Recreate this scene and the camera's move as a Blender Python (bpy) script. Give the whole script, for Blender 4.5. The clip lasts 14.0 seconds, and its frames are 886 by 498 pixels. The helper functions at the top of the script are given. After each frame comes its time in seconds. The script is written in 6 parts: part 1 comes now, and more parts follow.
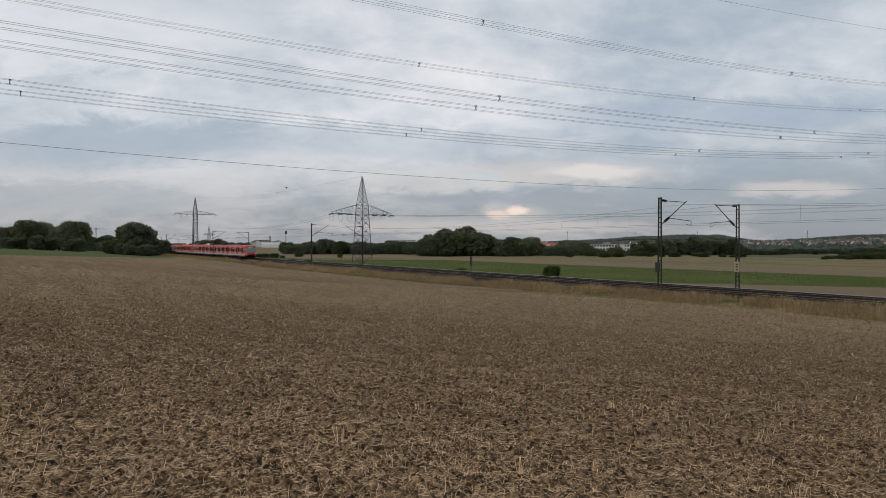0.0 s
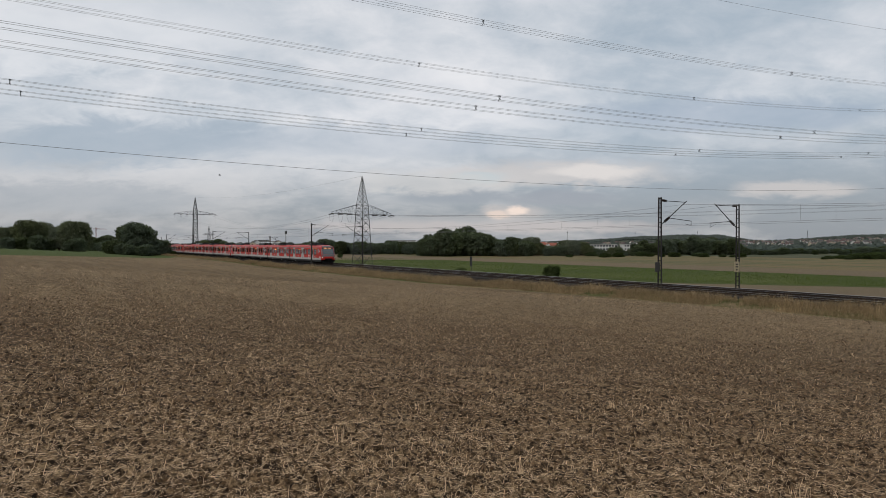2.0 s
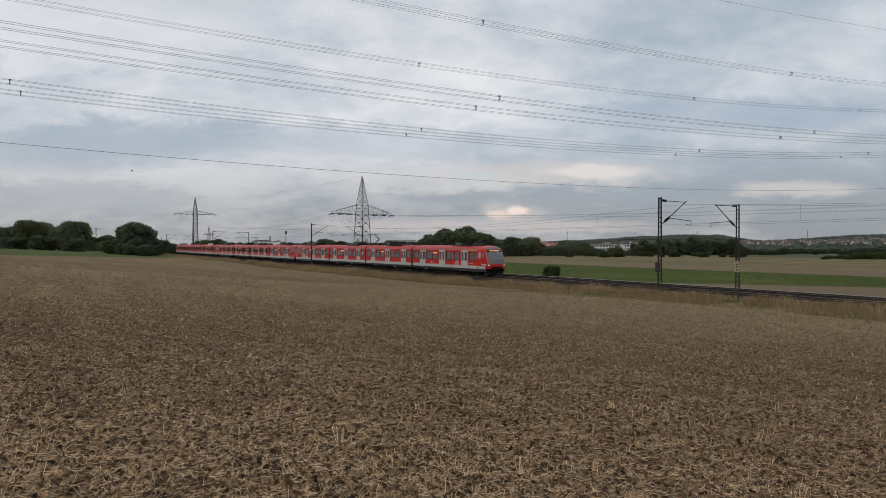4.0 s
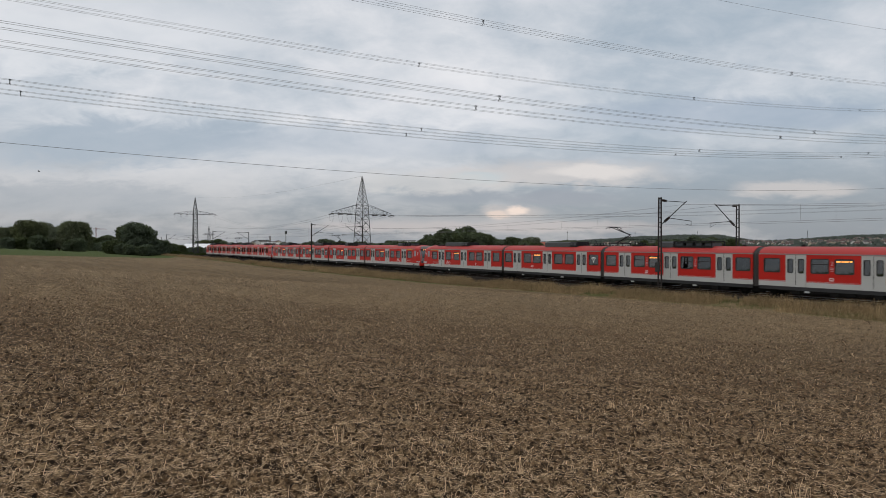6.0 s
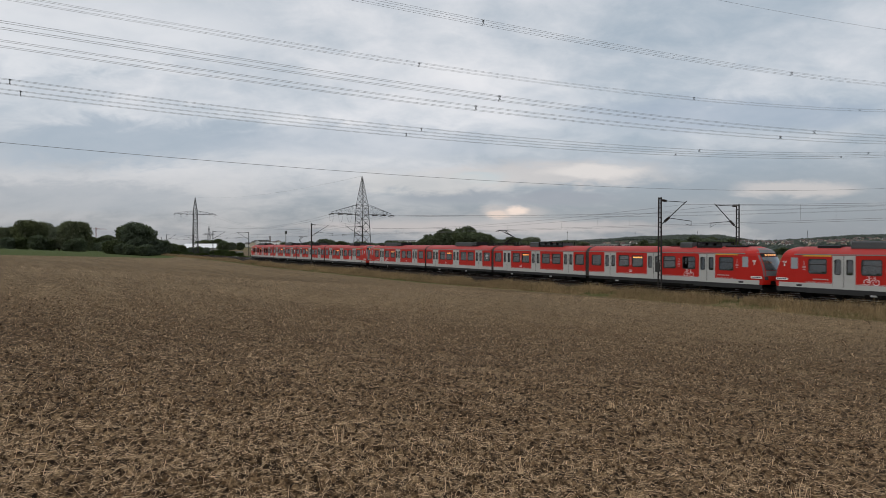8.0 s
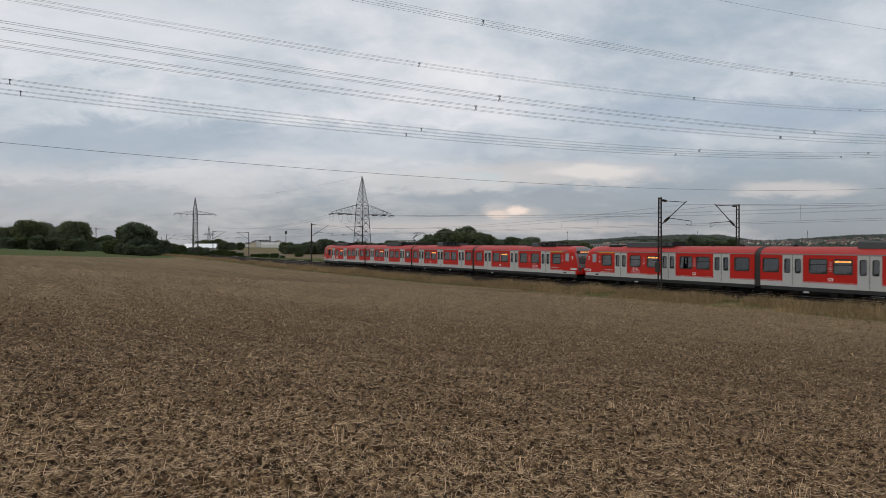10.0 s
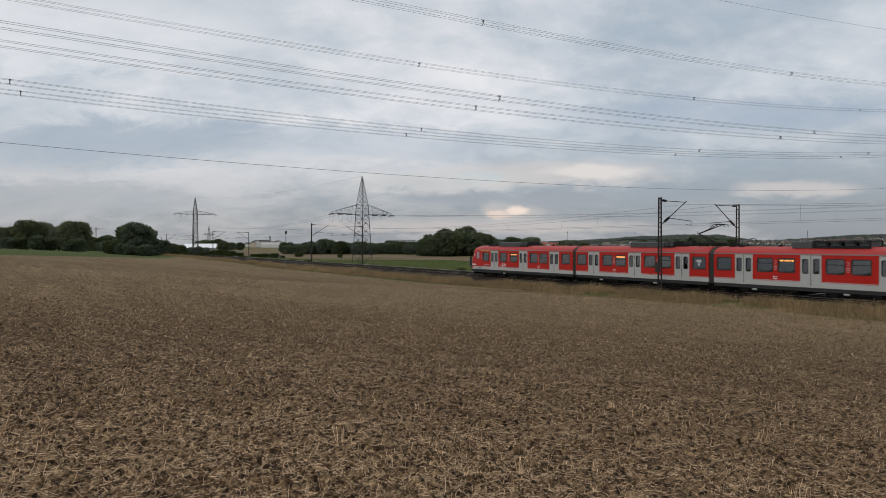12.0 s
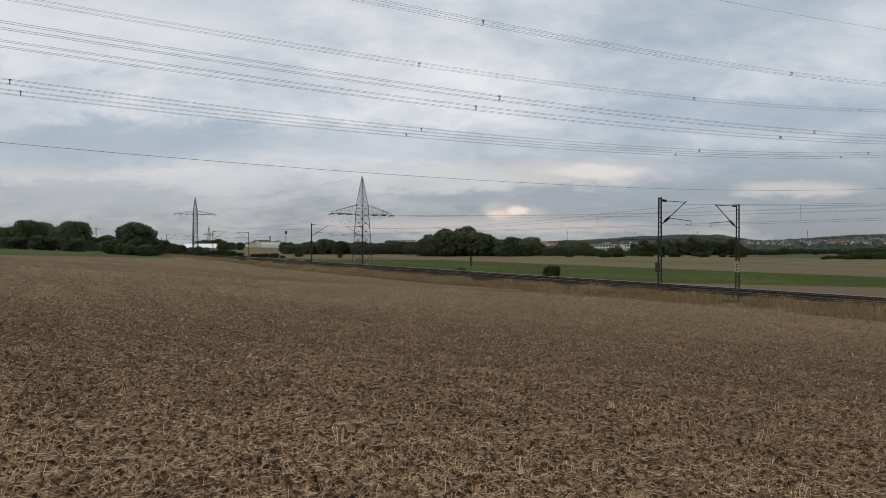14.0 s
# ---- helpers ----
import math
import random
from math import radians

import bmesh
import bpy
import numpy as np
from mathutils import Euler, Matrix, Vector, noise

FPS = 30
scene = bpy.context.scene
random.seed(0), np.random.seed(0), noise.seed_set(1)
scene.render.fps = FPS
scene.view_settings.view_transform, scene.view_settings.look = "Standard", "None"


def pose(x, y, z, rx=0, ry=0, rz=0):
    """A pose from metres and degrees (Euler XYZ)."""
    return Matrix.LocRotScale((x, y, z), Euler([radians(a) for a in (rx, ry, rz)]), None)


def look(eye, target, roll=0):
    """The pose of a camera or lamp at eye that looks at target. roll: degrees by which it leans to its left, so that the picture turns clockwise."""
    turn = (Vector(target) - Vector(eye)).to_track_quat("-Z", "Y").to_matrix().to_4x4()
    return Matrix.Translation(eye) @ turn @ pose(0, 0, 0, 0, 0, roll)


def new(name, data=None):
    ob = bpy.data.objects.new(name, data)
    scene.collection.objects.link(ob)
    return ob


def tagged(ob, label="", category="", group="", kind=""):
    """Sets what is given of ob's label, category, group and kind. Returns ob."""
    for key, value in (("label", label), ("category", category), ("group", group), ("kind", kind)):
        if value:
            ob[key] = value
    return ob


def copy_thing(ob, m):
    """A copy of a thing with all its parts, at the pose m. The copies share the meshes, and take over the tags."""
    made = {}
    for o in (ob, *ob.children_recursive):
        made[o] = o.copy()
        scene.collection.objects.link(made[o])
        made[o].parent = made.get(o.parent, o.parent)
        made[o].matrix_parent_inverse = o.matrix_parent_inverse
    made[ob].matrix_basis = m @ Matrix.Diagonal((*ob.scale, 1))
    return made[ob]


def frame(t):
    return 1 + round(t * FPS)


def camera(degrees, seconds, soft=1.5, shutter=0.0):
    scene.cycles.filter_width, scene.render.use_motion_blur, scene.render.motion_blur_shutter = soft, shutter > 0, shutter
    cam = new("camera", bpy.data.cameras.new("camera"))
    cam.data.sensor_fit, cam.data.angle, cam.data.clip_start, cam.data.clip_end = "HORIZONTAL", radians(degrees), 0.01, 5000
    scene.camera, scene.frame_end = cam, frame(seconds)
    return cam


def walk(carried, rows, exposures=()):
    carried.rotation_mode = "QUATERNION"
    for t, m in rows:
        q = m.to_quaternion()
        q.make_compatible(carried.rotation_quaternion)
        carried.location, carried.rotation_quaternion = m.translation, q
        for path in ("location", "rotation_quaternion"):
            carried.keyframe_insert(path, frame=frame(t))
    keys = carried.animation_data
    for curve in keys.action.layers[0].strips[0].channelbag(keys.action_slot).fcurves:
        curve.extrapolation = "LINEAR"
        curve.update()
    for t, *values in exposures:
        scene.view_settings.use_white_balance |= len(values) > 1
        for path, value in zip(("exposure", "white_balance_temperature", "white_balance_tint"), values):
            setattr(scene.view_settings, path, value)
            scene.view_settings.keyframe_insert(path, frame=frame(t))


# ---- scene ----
cam = camera(71.7, 14.0, soft=0.66, shutter=0.12)
EYE = Vector((0.0, -47.94, 4.0))
# x runs along the track, y away from it, z up from the rail head
YAW = math.degrees(math.atan2(0.8334, 0.5527))
CAM = pose(EYE.x, EYE.y, EYE.z, 90 - 0.475, 0, YAW)
walk(cam, [(0.0, CAM), (14.0, CAM)], exposures=[(0.0, 0.0), (14.0, 0.0)])

# ---- world and light ----
SUN_ELEV, SUN_AZ = 42.0, 150.0


class Nodes:
    """Short wiring for node trees."""

    def __init__(self, tree):
        self.t = tree

    def n(self, kind, **inputs):
        nd = self.t.nodes.new("ShaderNode" + kind)
        for k, v in inputs.items():
            self.put(nd, k, v)
        return nd

    def put(self, nd, key, v):
        sock = nd.inputs[int(key[1:])] if key[0] == "i" and key[1:].isdigit() else nd.inputs[key.replace("_", " ")]
        if isinstance(v, bpy.types.NodeSocket):
            self.t.links.new(v, sock)
        else:
            sock.default_value = v

    def math(self, op, a, b=0.0, c=0.0, clamp=False):
        nd = self.n("Math", i0=a, i1=b, i2=c)
        nd.operation, nd.use_clamp = op, clamp
        return nd.outputs[0]

    def vec(self, op, a, b=(0, 0, 0)):
        nd = self.n("VectorMath", i0=a, i1=b)
        nd.operation = op
        return nd.outputs[0]

    def noise(self, vector, scale, detail=4.0, rough=0.55, dist=0.0):
        nd = self.n("TexNoise", Vector=vector, Scale=scale, Detail=detail, Roughness=rough, Distortion=dist)
        return nd.outputs["Fac"]

    def remap(self, v, a, b, c=0.0, d=1.0, smooth=True):
        nd = self.n("MapRange", i0=v, i1=a, i2=b, i3=c, i4=d)
        nd.interpolation_type = "SMOOTHSTEP" if smooth else "LINEAR"
        return nd.outputs[0]

    def mix(self, f, a, b, blend="MIX"):
        nd = self.n("Mix")
        nd.data_type, nd.blend_type = "RGBA", blend
        self.put(nd, "i0", f), self.put(nd, "i6", a), self.put(nd, "i7", b)
        return nd.outputs[2]

    def sep(self, v):
        return self.n("SeparateXYZ", i0=v).outputs

    def comb(self, x, y, z):
        return self.n("CombineXYZ", i0=x, i1=y, i2=z).outputs[0]


def rgb(r, g, b):
    return (r, g, b, 1.0)


def make_world():
    w = bpy.data.worlds.new("overcast_sky")
    scene.world = w
    w.use_nodes = True
    w.node_tree.nodes.clear()
    k = Nodes(w.node_tree)
    v = k.vec("NORMALIZE", k.n("TexCoord").outputs["Generated"])
    sky = k.n("TexSky")
    sky.sky_type, sky.sun_disc = "NISHITA", False
    sky.sun_elevation, sky.sun_rotation = radians(SUN_ELEV), radians(SUN_AZ)
    blue = k.vec("MULTIPLY", sky.outputs[0], (0.10, 0.10, 0.10))
    x, y, z = k.sep(v)
    zz = k.math("MAXIMUM", z, 0.0)
    den = k.math("ADD", zz, 0.34)
    # cloud deck seen in perspective; a runs across the valley, b along it
    a = k.math("ADD", k.math("MULTIPLY", x, 0.5527), k.math("MULTIPLY", y, 0.8334))
    b = k.math("ADD", k.math("MULTIPLY", x, -0.8334), k.math("MULTIPLY", y, 0.5527))
    p = k.comb(k.math("DIVIDE", a, den), k.math("MULTIPLY", k.math("DIVIDE", b, den), 1.25), 0.0)
    big = k.noise(k.vec("ADD", p, (3.1, 1.4, 0.0)), 1.15, 2.0, 0.45, 0.2)
    mid = k.noise(k.vec("ADD", p, (7.7, 2.2, 0.0)), 3.0, 7.0, 0.56, 0.35)
    wisp = k.noise(k.vec("ADD", p, (1.7, 5.2, 0.0)), 8.5, 7.0, 0.60, 0.4)
    dens = k.math("ADD", k.math("MULTIPLY", big, 0.42), k.math("ADD", k.math("MULTIPLY", mid, 0.36), k.math("MULTIPLY", wisp, 0.22)))
    bs = k.math("MAXIMUM", b, 0.02)
    u, w2 = k.math("DIVIDE", a, bs), k.math("DIVIDE", zz, bs)
    ahead = k.remap(b, 0.0, 0.3)
    # the deck is thinner over the far left, thicker over the right
    tilt = k.math("MULTIPLY", k.math("ADD", k.math("MULTIPLY", u, -0.10), k.math("MULTIPLY", k.math("SUBTRACT", w2, 0.2), 0.16)), ahead)
    dens = k.math("ADD", dens, tilt)
    t = k.remap(dens, 0.30, 0.72)
    cloud = k.mix(t, rgb(0.37, 0.45, 0.53), rgb(0.86, 0.855, 0.875))
    # lower sky: hazier and greyer
    low = k.remap(zz, 0.0, 0.2)
    haze = k.mix(k.remap(dens, 0.40, 0.62), rgb(0.290, 0.315, 0.350), rgb(0.47, 0.47, 0.485))
    col = k.mix(low, haze, cloud)
    # banks and breaks of cloud low over the valley: place (across, up), half sizes, colour, strength
    wob = k.math("MULTIPLY", k.math("SUBTRACT", wisp, 0.5), 1.9)
    wob2 = k.math("MULTIPLY", k.math("SUBTRACT", mid, 0.5), 1.6)
    for cu, cv, su, sv, tint, amount in (
            (0.20, 0.115, 0.20, 0.022, (0.64, 0.60, 0.585), 0.75), (0.58, 0.090, 0.11, 0.016, (0.66, 0.61, 0.59), 0.7),
            (0.06, 0.108, 0.05, 0.011, (0.52, 0.60, 0.64), 0.8), (0.03, 0.077, 0.10, 0.013, (0.33, 0.36, 0.41), 0.8),
            (0.19, 0.075, 0.09, 0.015, (0.34, 0.36, 0.41), 0.75), (0.112, 0.050, 0.060, 0.013, (0.60, 0.54, 0.52), 0.7), (0.123, 0.054, 0.020, 0.0085, (0.92, 0.76, 0.67), 0.95), (0.088, 0.048, 0.022, 0.007, (0.82, 0.67, 0.59), 0.85), (0.25, 0.118, 0.10, 0.012, (0.80, 0.75, 0.72), 0.7), (-0.02, 0.10, 0.16, 0.02, (0.66, 0.64, 0.625), 0.6),
            (0.02, 0.030, 0.22, 0.018, (0.54, 0.52, 0.53), 0.5), (0.10, 0.028, 0.30, 0.010, (0.60, 0.54, 0.53), 0.5),
            (-0.55, 0.165, 0.26, 0.045, (0.38, 0.45, 0.53), 0.75), (-0.62, 0.075, 0.30, 0.03, (0.40, 0.43, 0.475), 0.6), (-0.15, 0.17, 0.3, 0.03, (0.42, 0.48, 0.56), 0.45),
            (0.45, 0.21, 0.25, 0.03, (0.37, 0.44, 0.54), 0.6), (-0.60, 0.33, 0.28, 0.06, (0.88, 0.88, 0.90), 0.5)):
        eu = k.math("ADD", k.math("DIVIDE", k.math("SUBTRACT", u, cu), su), wob2)
        ev = k.math("ADD", k.math("DIVIDE", k.math("SUBTRACT", w2, cv), sv), wob)
        rr = k.math("SQRT", k.math("ADD", k.math("MULTIPLY", eu, eu), k.math("MULTIPLY", ev, ev)))
        f = k.math("MULTIPLY", k.math("MULTIPLY", k.remap(rr, 1.25, 0.50), amount), ahead)
        col = k.mix(f, col, rgb(*tint))
    col = k.mix(0.06, col, blue)
    bg = k.n("Background", Color=col, Strength=1.0)
    out = k.n("OutputWorld", Surface=bg.outputs[0])
    return out


make_world()
sun = new("sun", bpy.data.lights.new("sun", "SUN"))
sun.data.energy, sun.data.angle, sun.data.color = 0.9, radians(22), (1.0, 0.93, 0.82)
az = radians(SUN_AZ)
sun.matrix_world = look((0, 0, 60), (-math.sin(az) * 60, -math.cos(az) * 60, 60 - 60 * math.tan(radians(SUN_ELEV))))

# ---- materials ----
MATS = {}


def mat(name, colour, rough=0.6, metal=0.0, vary=0.15, scale=3.0, fine=0.1, fine_scale=40.0, bump=0.0, spec=0.5, island=0.0, emit=0.0, coat=0.0):
    """A surface with two scales of variation in colour and a fine relief."""
    if name in MATS:
        return MATS[name]
    m = bpy.data.materials.new(name)
    m.use_nodes = True
    m.node_tree.nodes.clear()
    k = Nodes(m.node_tree)
    p = k.n("TexCoord").outputs["Object"]
    a = k.noise(p, scale, 4.0)
    f = k.noise(p, fine_scale, 2.0)
    val = k.math("ADD", 1.0, k.math("ADD", k.math("MULTIPLY", k.math("SUBTRACT", a, 0.5), vary * 2.6), k.math("MULTIPLY", k.math("SUBTRACT", f, 0.5), fine * 2.6)))
    if island:
        r = k.n("NewGeometry").outputs["Random Per Island"]
        val = k.math("MULTIPLY", val, k.remap(r, 0.0, 1.0, 1.0 - island, 1.0 + island, False))
    col = k.vec("MULTIPLY", (*colour,), k.comb(val, val, val))
    bs = k.n("BsdfPrincipled", Base_Color=col, Metallic=metal)
    k.put(bs, "Roughness", k.remap(a, 0.3, 0.7, max(0.03, rough - 0.08), min(1.0, rough + 0.08), False))
    k.put(bs, "Specular IOR Level", spec)
    if coat:
        k.put(bs, "Coat Weight", coat)
    if bump:
        bn = k.n("Bump", Strength=bump, Distance=0.02, Height=f)
        k.put(bs, "Normal", bn.outputs[0])
    if emit:
        k.put(bs, "Emission Color", rgb(*colour)), k.put(bs, "Emission Strength", emit)
    k.n("OutputMaterial", Surface=bs.outputs[0])
    MATS[name] = m
    return m


def glass_mat():
    m = bpy.data.materials.new("tinted_glass")
    m.use_nodes = True
    m.node_tree.nodes.clear()
    k = Nodes(m.node_tree)
    tr = k.n("BsdfTransparent", Color=rgb(0.27, 0.30, 0.31))
    wave = k.n("Bump", Strength=0.05, Distance=0.05, Height=k.noise(k.n("TexCoord").outputs["Object"], 1.5, 2.0))
    gl = k.n("BsdfGlossy", Color=rgb(0.80, 0.81, 0.82), Roughness=0.03, Normal=wave.outputs[0])
    fr = k.n("Fresnel", IOR=1.5)
    mx = k.n("MixShader", i0=k.math("ADD", fr.outputs[0], 0.12), i1=tr.outputs[0], i2=gl.outputs[0])
    k.n("OutputMaterial", Surface=mx.outputs[0])
    return m


def leaf_mat(name, colour, vary=0.35):
    """Leaves: colour varies clump by clump, a little light passes through."""
    m = bpy.data.materials.new(name)
    m.use_nodes = True
    m.node_tree.nodes.clear()
    k = Nodes(m.node_tree)
    g = k.n("NewGeometry").outputs["Random Per Island"]
    o = k.n("ObjectInfo").outputs["Random"]
    p = k.n("TexCoord").outputs["Object"]
    a = k.noise(p, 0.35, 2.0)
    v = k.math("MULTIPLY", k.remap(g, 0, 1, 1 - vary, 1 + vary, False), k.remap(o, 0, 1, 0.8, 1.2, False))
    v = k.math("MULTIPLY", v, k.remap(a, 0.3, 0.7, 0.75, 1.25, False))
    col = k.vec("MULTIPLY", (*colour,), k.comb(v, v, k.math("MULTIPLY", v, k.remap(o, 0, 1, 0.8, 1.2, False))))
    d = k.n("BsdfDiffuse", Color=col)
    t = k.n("BsdfTranslucent", Color=k.vec("MULTIPLY", col, (1.0, 1.1, 0.6)))
    mx = k.n("MixShader", i0=0.28, i1=d.outputs[0], i2=t.outputs[0])
    k.n("OutputMaterial", Surface=mx.outputs[0])
    return m


RED = mat("train_red_paint", (0.42, 0.0135, 0.008), 0.36, vary=0.10, scale=0.8, fine=0.04, spec=0.35)
# the body red again, paled for the sky light that falls on the roof
ROOF_RED_SKY = mat("train_roof_red_skylit", (0.35, 0.022, 0.018), 0.55, vary=0.12, scale=0.7, fine=0.06)
PALE = mat("train_light_grey_paint", (0.41, 0.415, 0.403), 0.5, vary=0.08, scale=0.9, fine=0.04)
SKIRT = mat("train_skirt_grey", (0.030, 0.031, 0.032), 0.65, vary=0.25, scale=1.5, fine=0.1, spec=0.25)
DARK = mat("underframe_black", (0.010, 0.0095, 0.009), 0.75, vary=0.3, scale=2.0, fine=0.2, spec=0.1)
RUBBER = mat("black_rubber", (0.02, 0.02, 0.02), 0.7, vary=0.2, fine=0.1)
BELLOWS = mat("bellows_grey_rubber", (0.028, 0.026, 0.025), 0.8, vary=0.2, fine=0.15)
YELLOW = mat("first_class_yellow", (0.62, 0.33, 0.03), 0.45, vary=0.06, fine=0.03)
WHITE = mat("white_sticker", (0.72, 0.72, 0.72), 0.5, vary=0.05, fine=0.03)
AMBER = mat("amber_display", (1.0, 0.36, 0.07), 0.5, vary=0.0, fine=0.0, emit=1.5)
LAMPON = mat("headlight_lit", (1.0, 0.95, 0.85), 0.3, vary=0.0, fine=0.0, emit=0.45)
BOXGREY = mat("roof_box_grey", (0.075, 0.080, 0.084), 0.7, vary=0.2, scale=1.2, fine=0.1, spec=0.15)
BOXDARK = mat("roof_gear_dark", (0.016, 0.0165, 0.018), 0.6, vary=0.2, fine=0.1, spec=0.15)
SEAT = mat("seat_blue_fabric", (0.02, 0.03, 0.07), 0.9, vary=0.2, fine=0.2)
LINING = mat("car_lining_grey", (0.22, 0.22, 0.22), 0.7, vary=0.1, fine=0.05)
GLASS = glass_mat()
CANTRAIL = mat("cantrail_grey", (0.21, 0.21, 0.21), 0.6, vary=0.1, fine=0.05)
CLASSMARK = mat("faded_class_marking", (0.46, 0.30, 0.31), 0.5, vary=0.05, fine=0.03)
CABGREY = mat("cab_front_grey", (0.13, 0.136, 0.142), 0.45, vary=0.1, fine=0.04)
DIMAMBER = mat("amber_front_display", (1.0, 0.45, 0.16), 0.5, vary=0.0, fine=0.0, emit=0.5)
DARKGLASS = mat("windscreen_glass", (0.05, 0.055, 0.06), 0.07, vary=0.1, fine=0.0, spec=1.0, coat=1.0)
STEEL = mat("galvanised_steel", (0.044, 0.045, 0.045), 0.65, 0.15, vary=0.25, scale=1.0, fine=0.12)
MASTSTEEL = mat("weathered_mast_steel", (0.034, 0.032, 0.030), 0.75, 0.0, vary=0.3, scale=1.2, fine=0.15, spec=0.15)
WIRE = mat("conductor_aluminium", (0.22, 0.222, 0.225), 0.6, 0.4, vary=0.1, fine=0.05)
PORCELAIN = mat("brown_insulator", (0.03, 0.02, 0.016), 0.3, vary=0.1, fine=0.05)
RAIL = mat("rail_steel", (0.036, 0.026, 0.021), 0.7, 0.1, vary=0.25, scale=2.0, fine=0.2, spec=0.15)
RAILTOP = mat("polished_rail_head", (0.28, 0.285, 0.30), 0.35, 0.9, vary=0.1, fine=0.1)
SLEEPER = mat("concrete_sleeper", (0.055, 0.048, 0.041), 0.9, vary=0.25, scale=2.5, fine=0.15, spec=0.1)
BALLAST = mat("brown_ballast", (0.020, 0.0165, 0.014), 0.95, vary=0.35, scale=1.3, fine=0.5, fine_scale=14.0, bump=0.9, spec=0.1)
BARK = mat("bark", (0.05, 0.04, 0.032), 0.95, vary=0.3, fine=0.3)
STUBBLE = mat("cut_stubble", (0.165, 0.118, 0.068), 0.9, vary=0.2, scale=0.4, fine=0.1, island=0.75, spec=0.1)
CRUMB = mat("tilled_soil_crumbs", (0.075, 0.046, 0.024), 0.95, vary=0.25, scale=0.6, fine=0.1, island=0.6, spec=0.1)
CROP = mat("green_crop_leaves", (0.058, 0.088, 0.011), 0.8, vary=0.4, scale=0.12, fine=0.1, island=0.45, spec=0.1)
STRAW = mat("straw", (0.575, 0.412, 0.258), 0.8, vary=0.2, fine=0.1, island=0.45, spec=0.2)
DRYGRASS = mat("dry_grass", (0.265, 0.192, 0.106), 0.9, vary=0.45, scale=0.22, fine=0.1, island=0.4, spec=0.1)
GREENGRASS = mat("green_grass", (0.125, 0.128, 0.052), 0.9, vary=0.35, scale=0.3, fine=0.1, island=0.4, spec=0.1)
# dark green and willow leaves: slightly lifted and blued in place of haze
LEAF_A = leaf_mat("leaves_dark_green", (0.094, 0.113, 0.074), 0.3)
LEAF_B = leaf_mat("leaves_willow_green", (0.128, 0.142, 0.096))
LEAF_C = leaf_mat("leaves_shrub_green", (0.060, 0.079, 0.034))
# pale blue-grey: the haze before the far hills is put into the leaf colour
LEAF_FAR_HAZE = leaf_mat("leaves_far_woods_hazed", (0.116, 0.136, 0.142), 0.2)
LEAF_TOWN = leaf_mat("leaves_garden_trees", (0.074, 0.092, 0.070), 0.25)
PLASTER = mat("white_plaster", (0.60, 0.59, 0.56), 0.9, vary=0.1, scale=0.3, fine=0.05)
CREAM = mat("cream_plaster", (0.46, 0.40, 0.31), 0.9, vary=0.1, scale=0.3, fine=0.05)
TILE = mat("red_roof_tiles", (0.105, 0.068, 0.060), 0.9, vary=0.25, scale=0.5, fine=0.2)
ROOFRED = mat("bright_red_roof_tiles", (0.26, 0.085, 0.055), 0.9, vary=0.2, scale=0.5, fine=0.15)
SLATE = mat("grey_roof", (0.085, 0.080, 0.076), 0.8, vary=0.2, scale=0.4, fine=0.2)
METALROOF = mat("pale_metal_roof", (0.75, 0.77, 0.78), 0.4, 0.2, vary=0.1, scale=0.2, fine=0.05)
FARPANE = mat("far_window_glass", (0.03, 0.035, 0.045), 0.15, vary=0.1, fine=0.0)
CONCRETE = mat("grey_concrete", (0.25, 0.25, 0.24), 0.9, vary=0.15, fine=0.1)
BRICKRED = mat("red_brick", (0.22, 0.08, 0.055), 0.9, vary=0.15, fine=0.1)
SIGNYELLOW = mat("yellow_sign", (0.32, 0.27, 0.17), 0.7, vary=0.1, fine=0.05)
FEATHER = mat("dark_feathers", (0.02, 0.02, 0.02), 0.8)


# ---- mesh helpers ----
def part(name, bm, material, parent=None, label="", loc=None):
    """Link a bmesh as one mesh object, under a thing or a part."""
    me = bpy.data.meshes.new(name)
    bm.to_mesh(me)
    bm.free()
    me.materials.append(material)
    ob = new(name, me)
    if parent is not None:
        ob.parent = parent
    if loc is not None:
        ob.location = loc
    return tagged(ob, label)


def share(name, ob, parent, loc=(0, 0, 0), rz=0.0):
    """Another object on the mesh of ob."""
    o = new(name, ob.data)
    o.parent = parent
    o.location, o.rotation_euler = loc, (0, 0, rz)
    return o


def box(bm, x0, x1, y0, y1, z0, z1):
    vs = [bm.verts.new(c) for c in ((x0, y0, z0), (x1, y0, z0), (x1, y1, z0), (x0, y1, z0), (x0, y0, z1), (x1, y0, z1), (x1, y1, z1), (x0, y1, z1))]
    for f in ((3, 2, 1, 0), (4, 5, 6, 7), (0, 1, 5, 4), (1, 2, 6, 5), (2, 3, 7, 6), (3, 0, 4, 7)):
        bm.faces.new([vs[i] for i in f])


def beam(bm, a, b, r, n=4, r2=None, caps=True):
    """A straight bar from a to b."""
    a, b = Vector(a), Vector(b)
    q = (b - a).to_track_quat("Z", "Y")
    r2 = r if r2 is None else r2
    rings = []
    for c, rr in ((a, r), (b, r2)):
        rings.append([bm.verts.new(c + q @ Vector((rr * math.cos(2 * math.pi * (i + 0.5) / n), rr * math.sin(2 * math.pi * (i + 0.5) / n), 0))) for i in range(n)])
    for i in range(n):
        bm.faces.new((rings[0][i], rings[0][(i + 1) % n], rings[1][(i + 1) % n], rings[1][i]))
    if caps:
        bm.faces.new(rings[0][::-1]), bm.faces.new(rings[1])


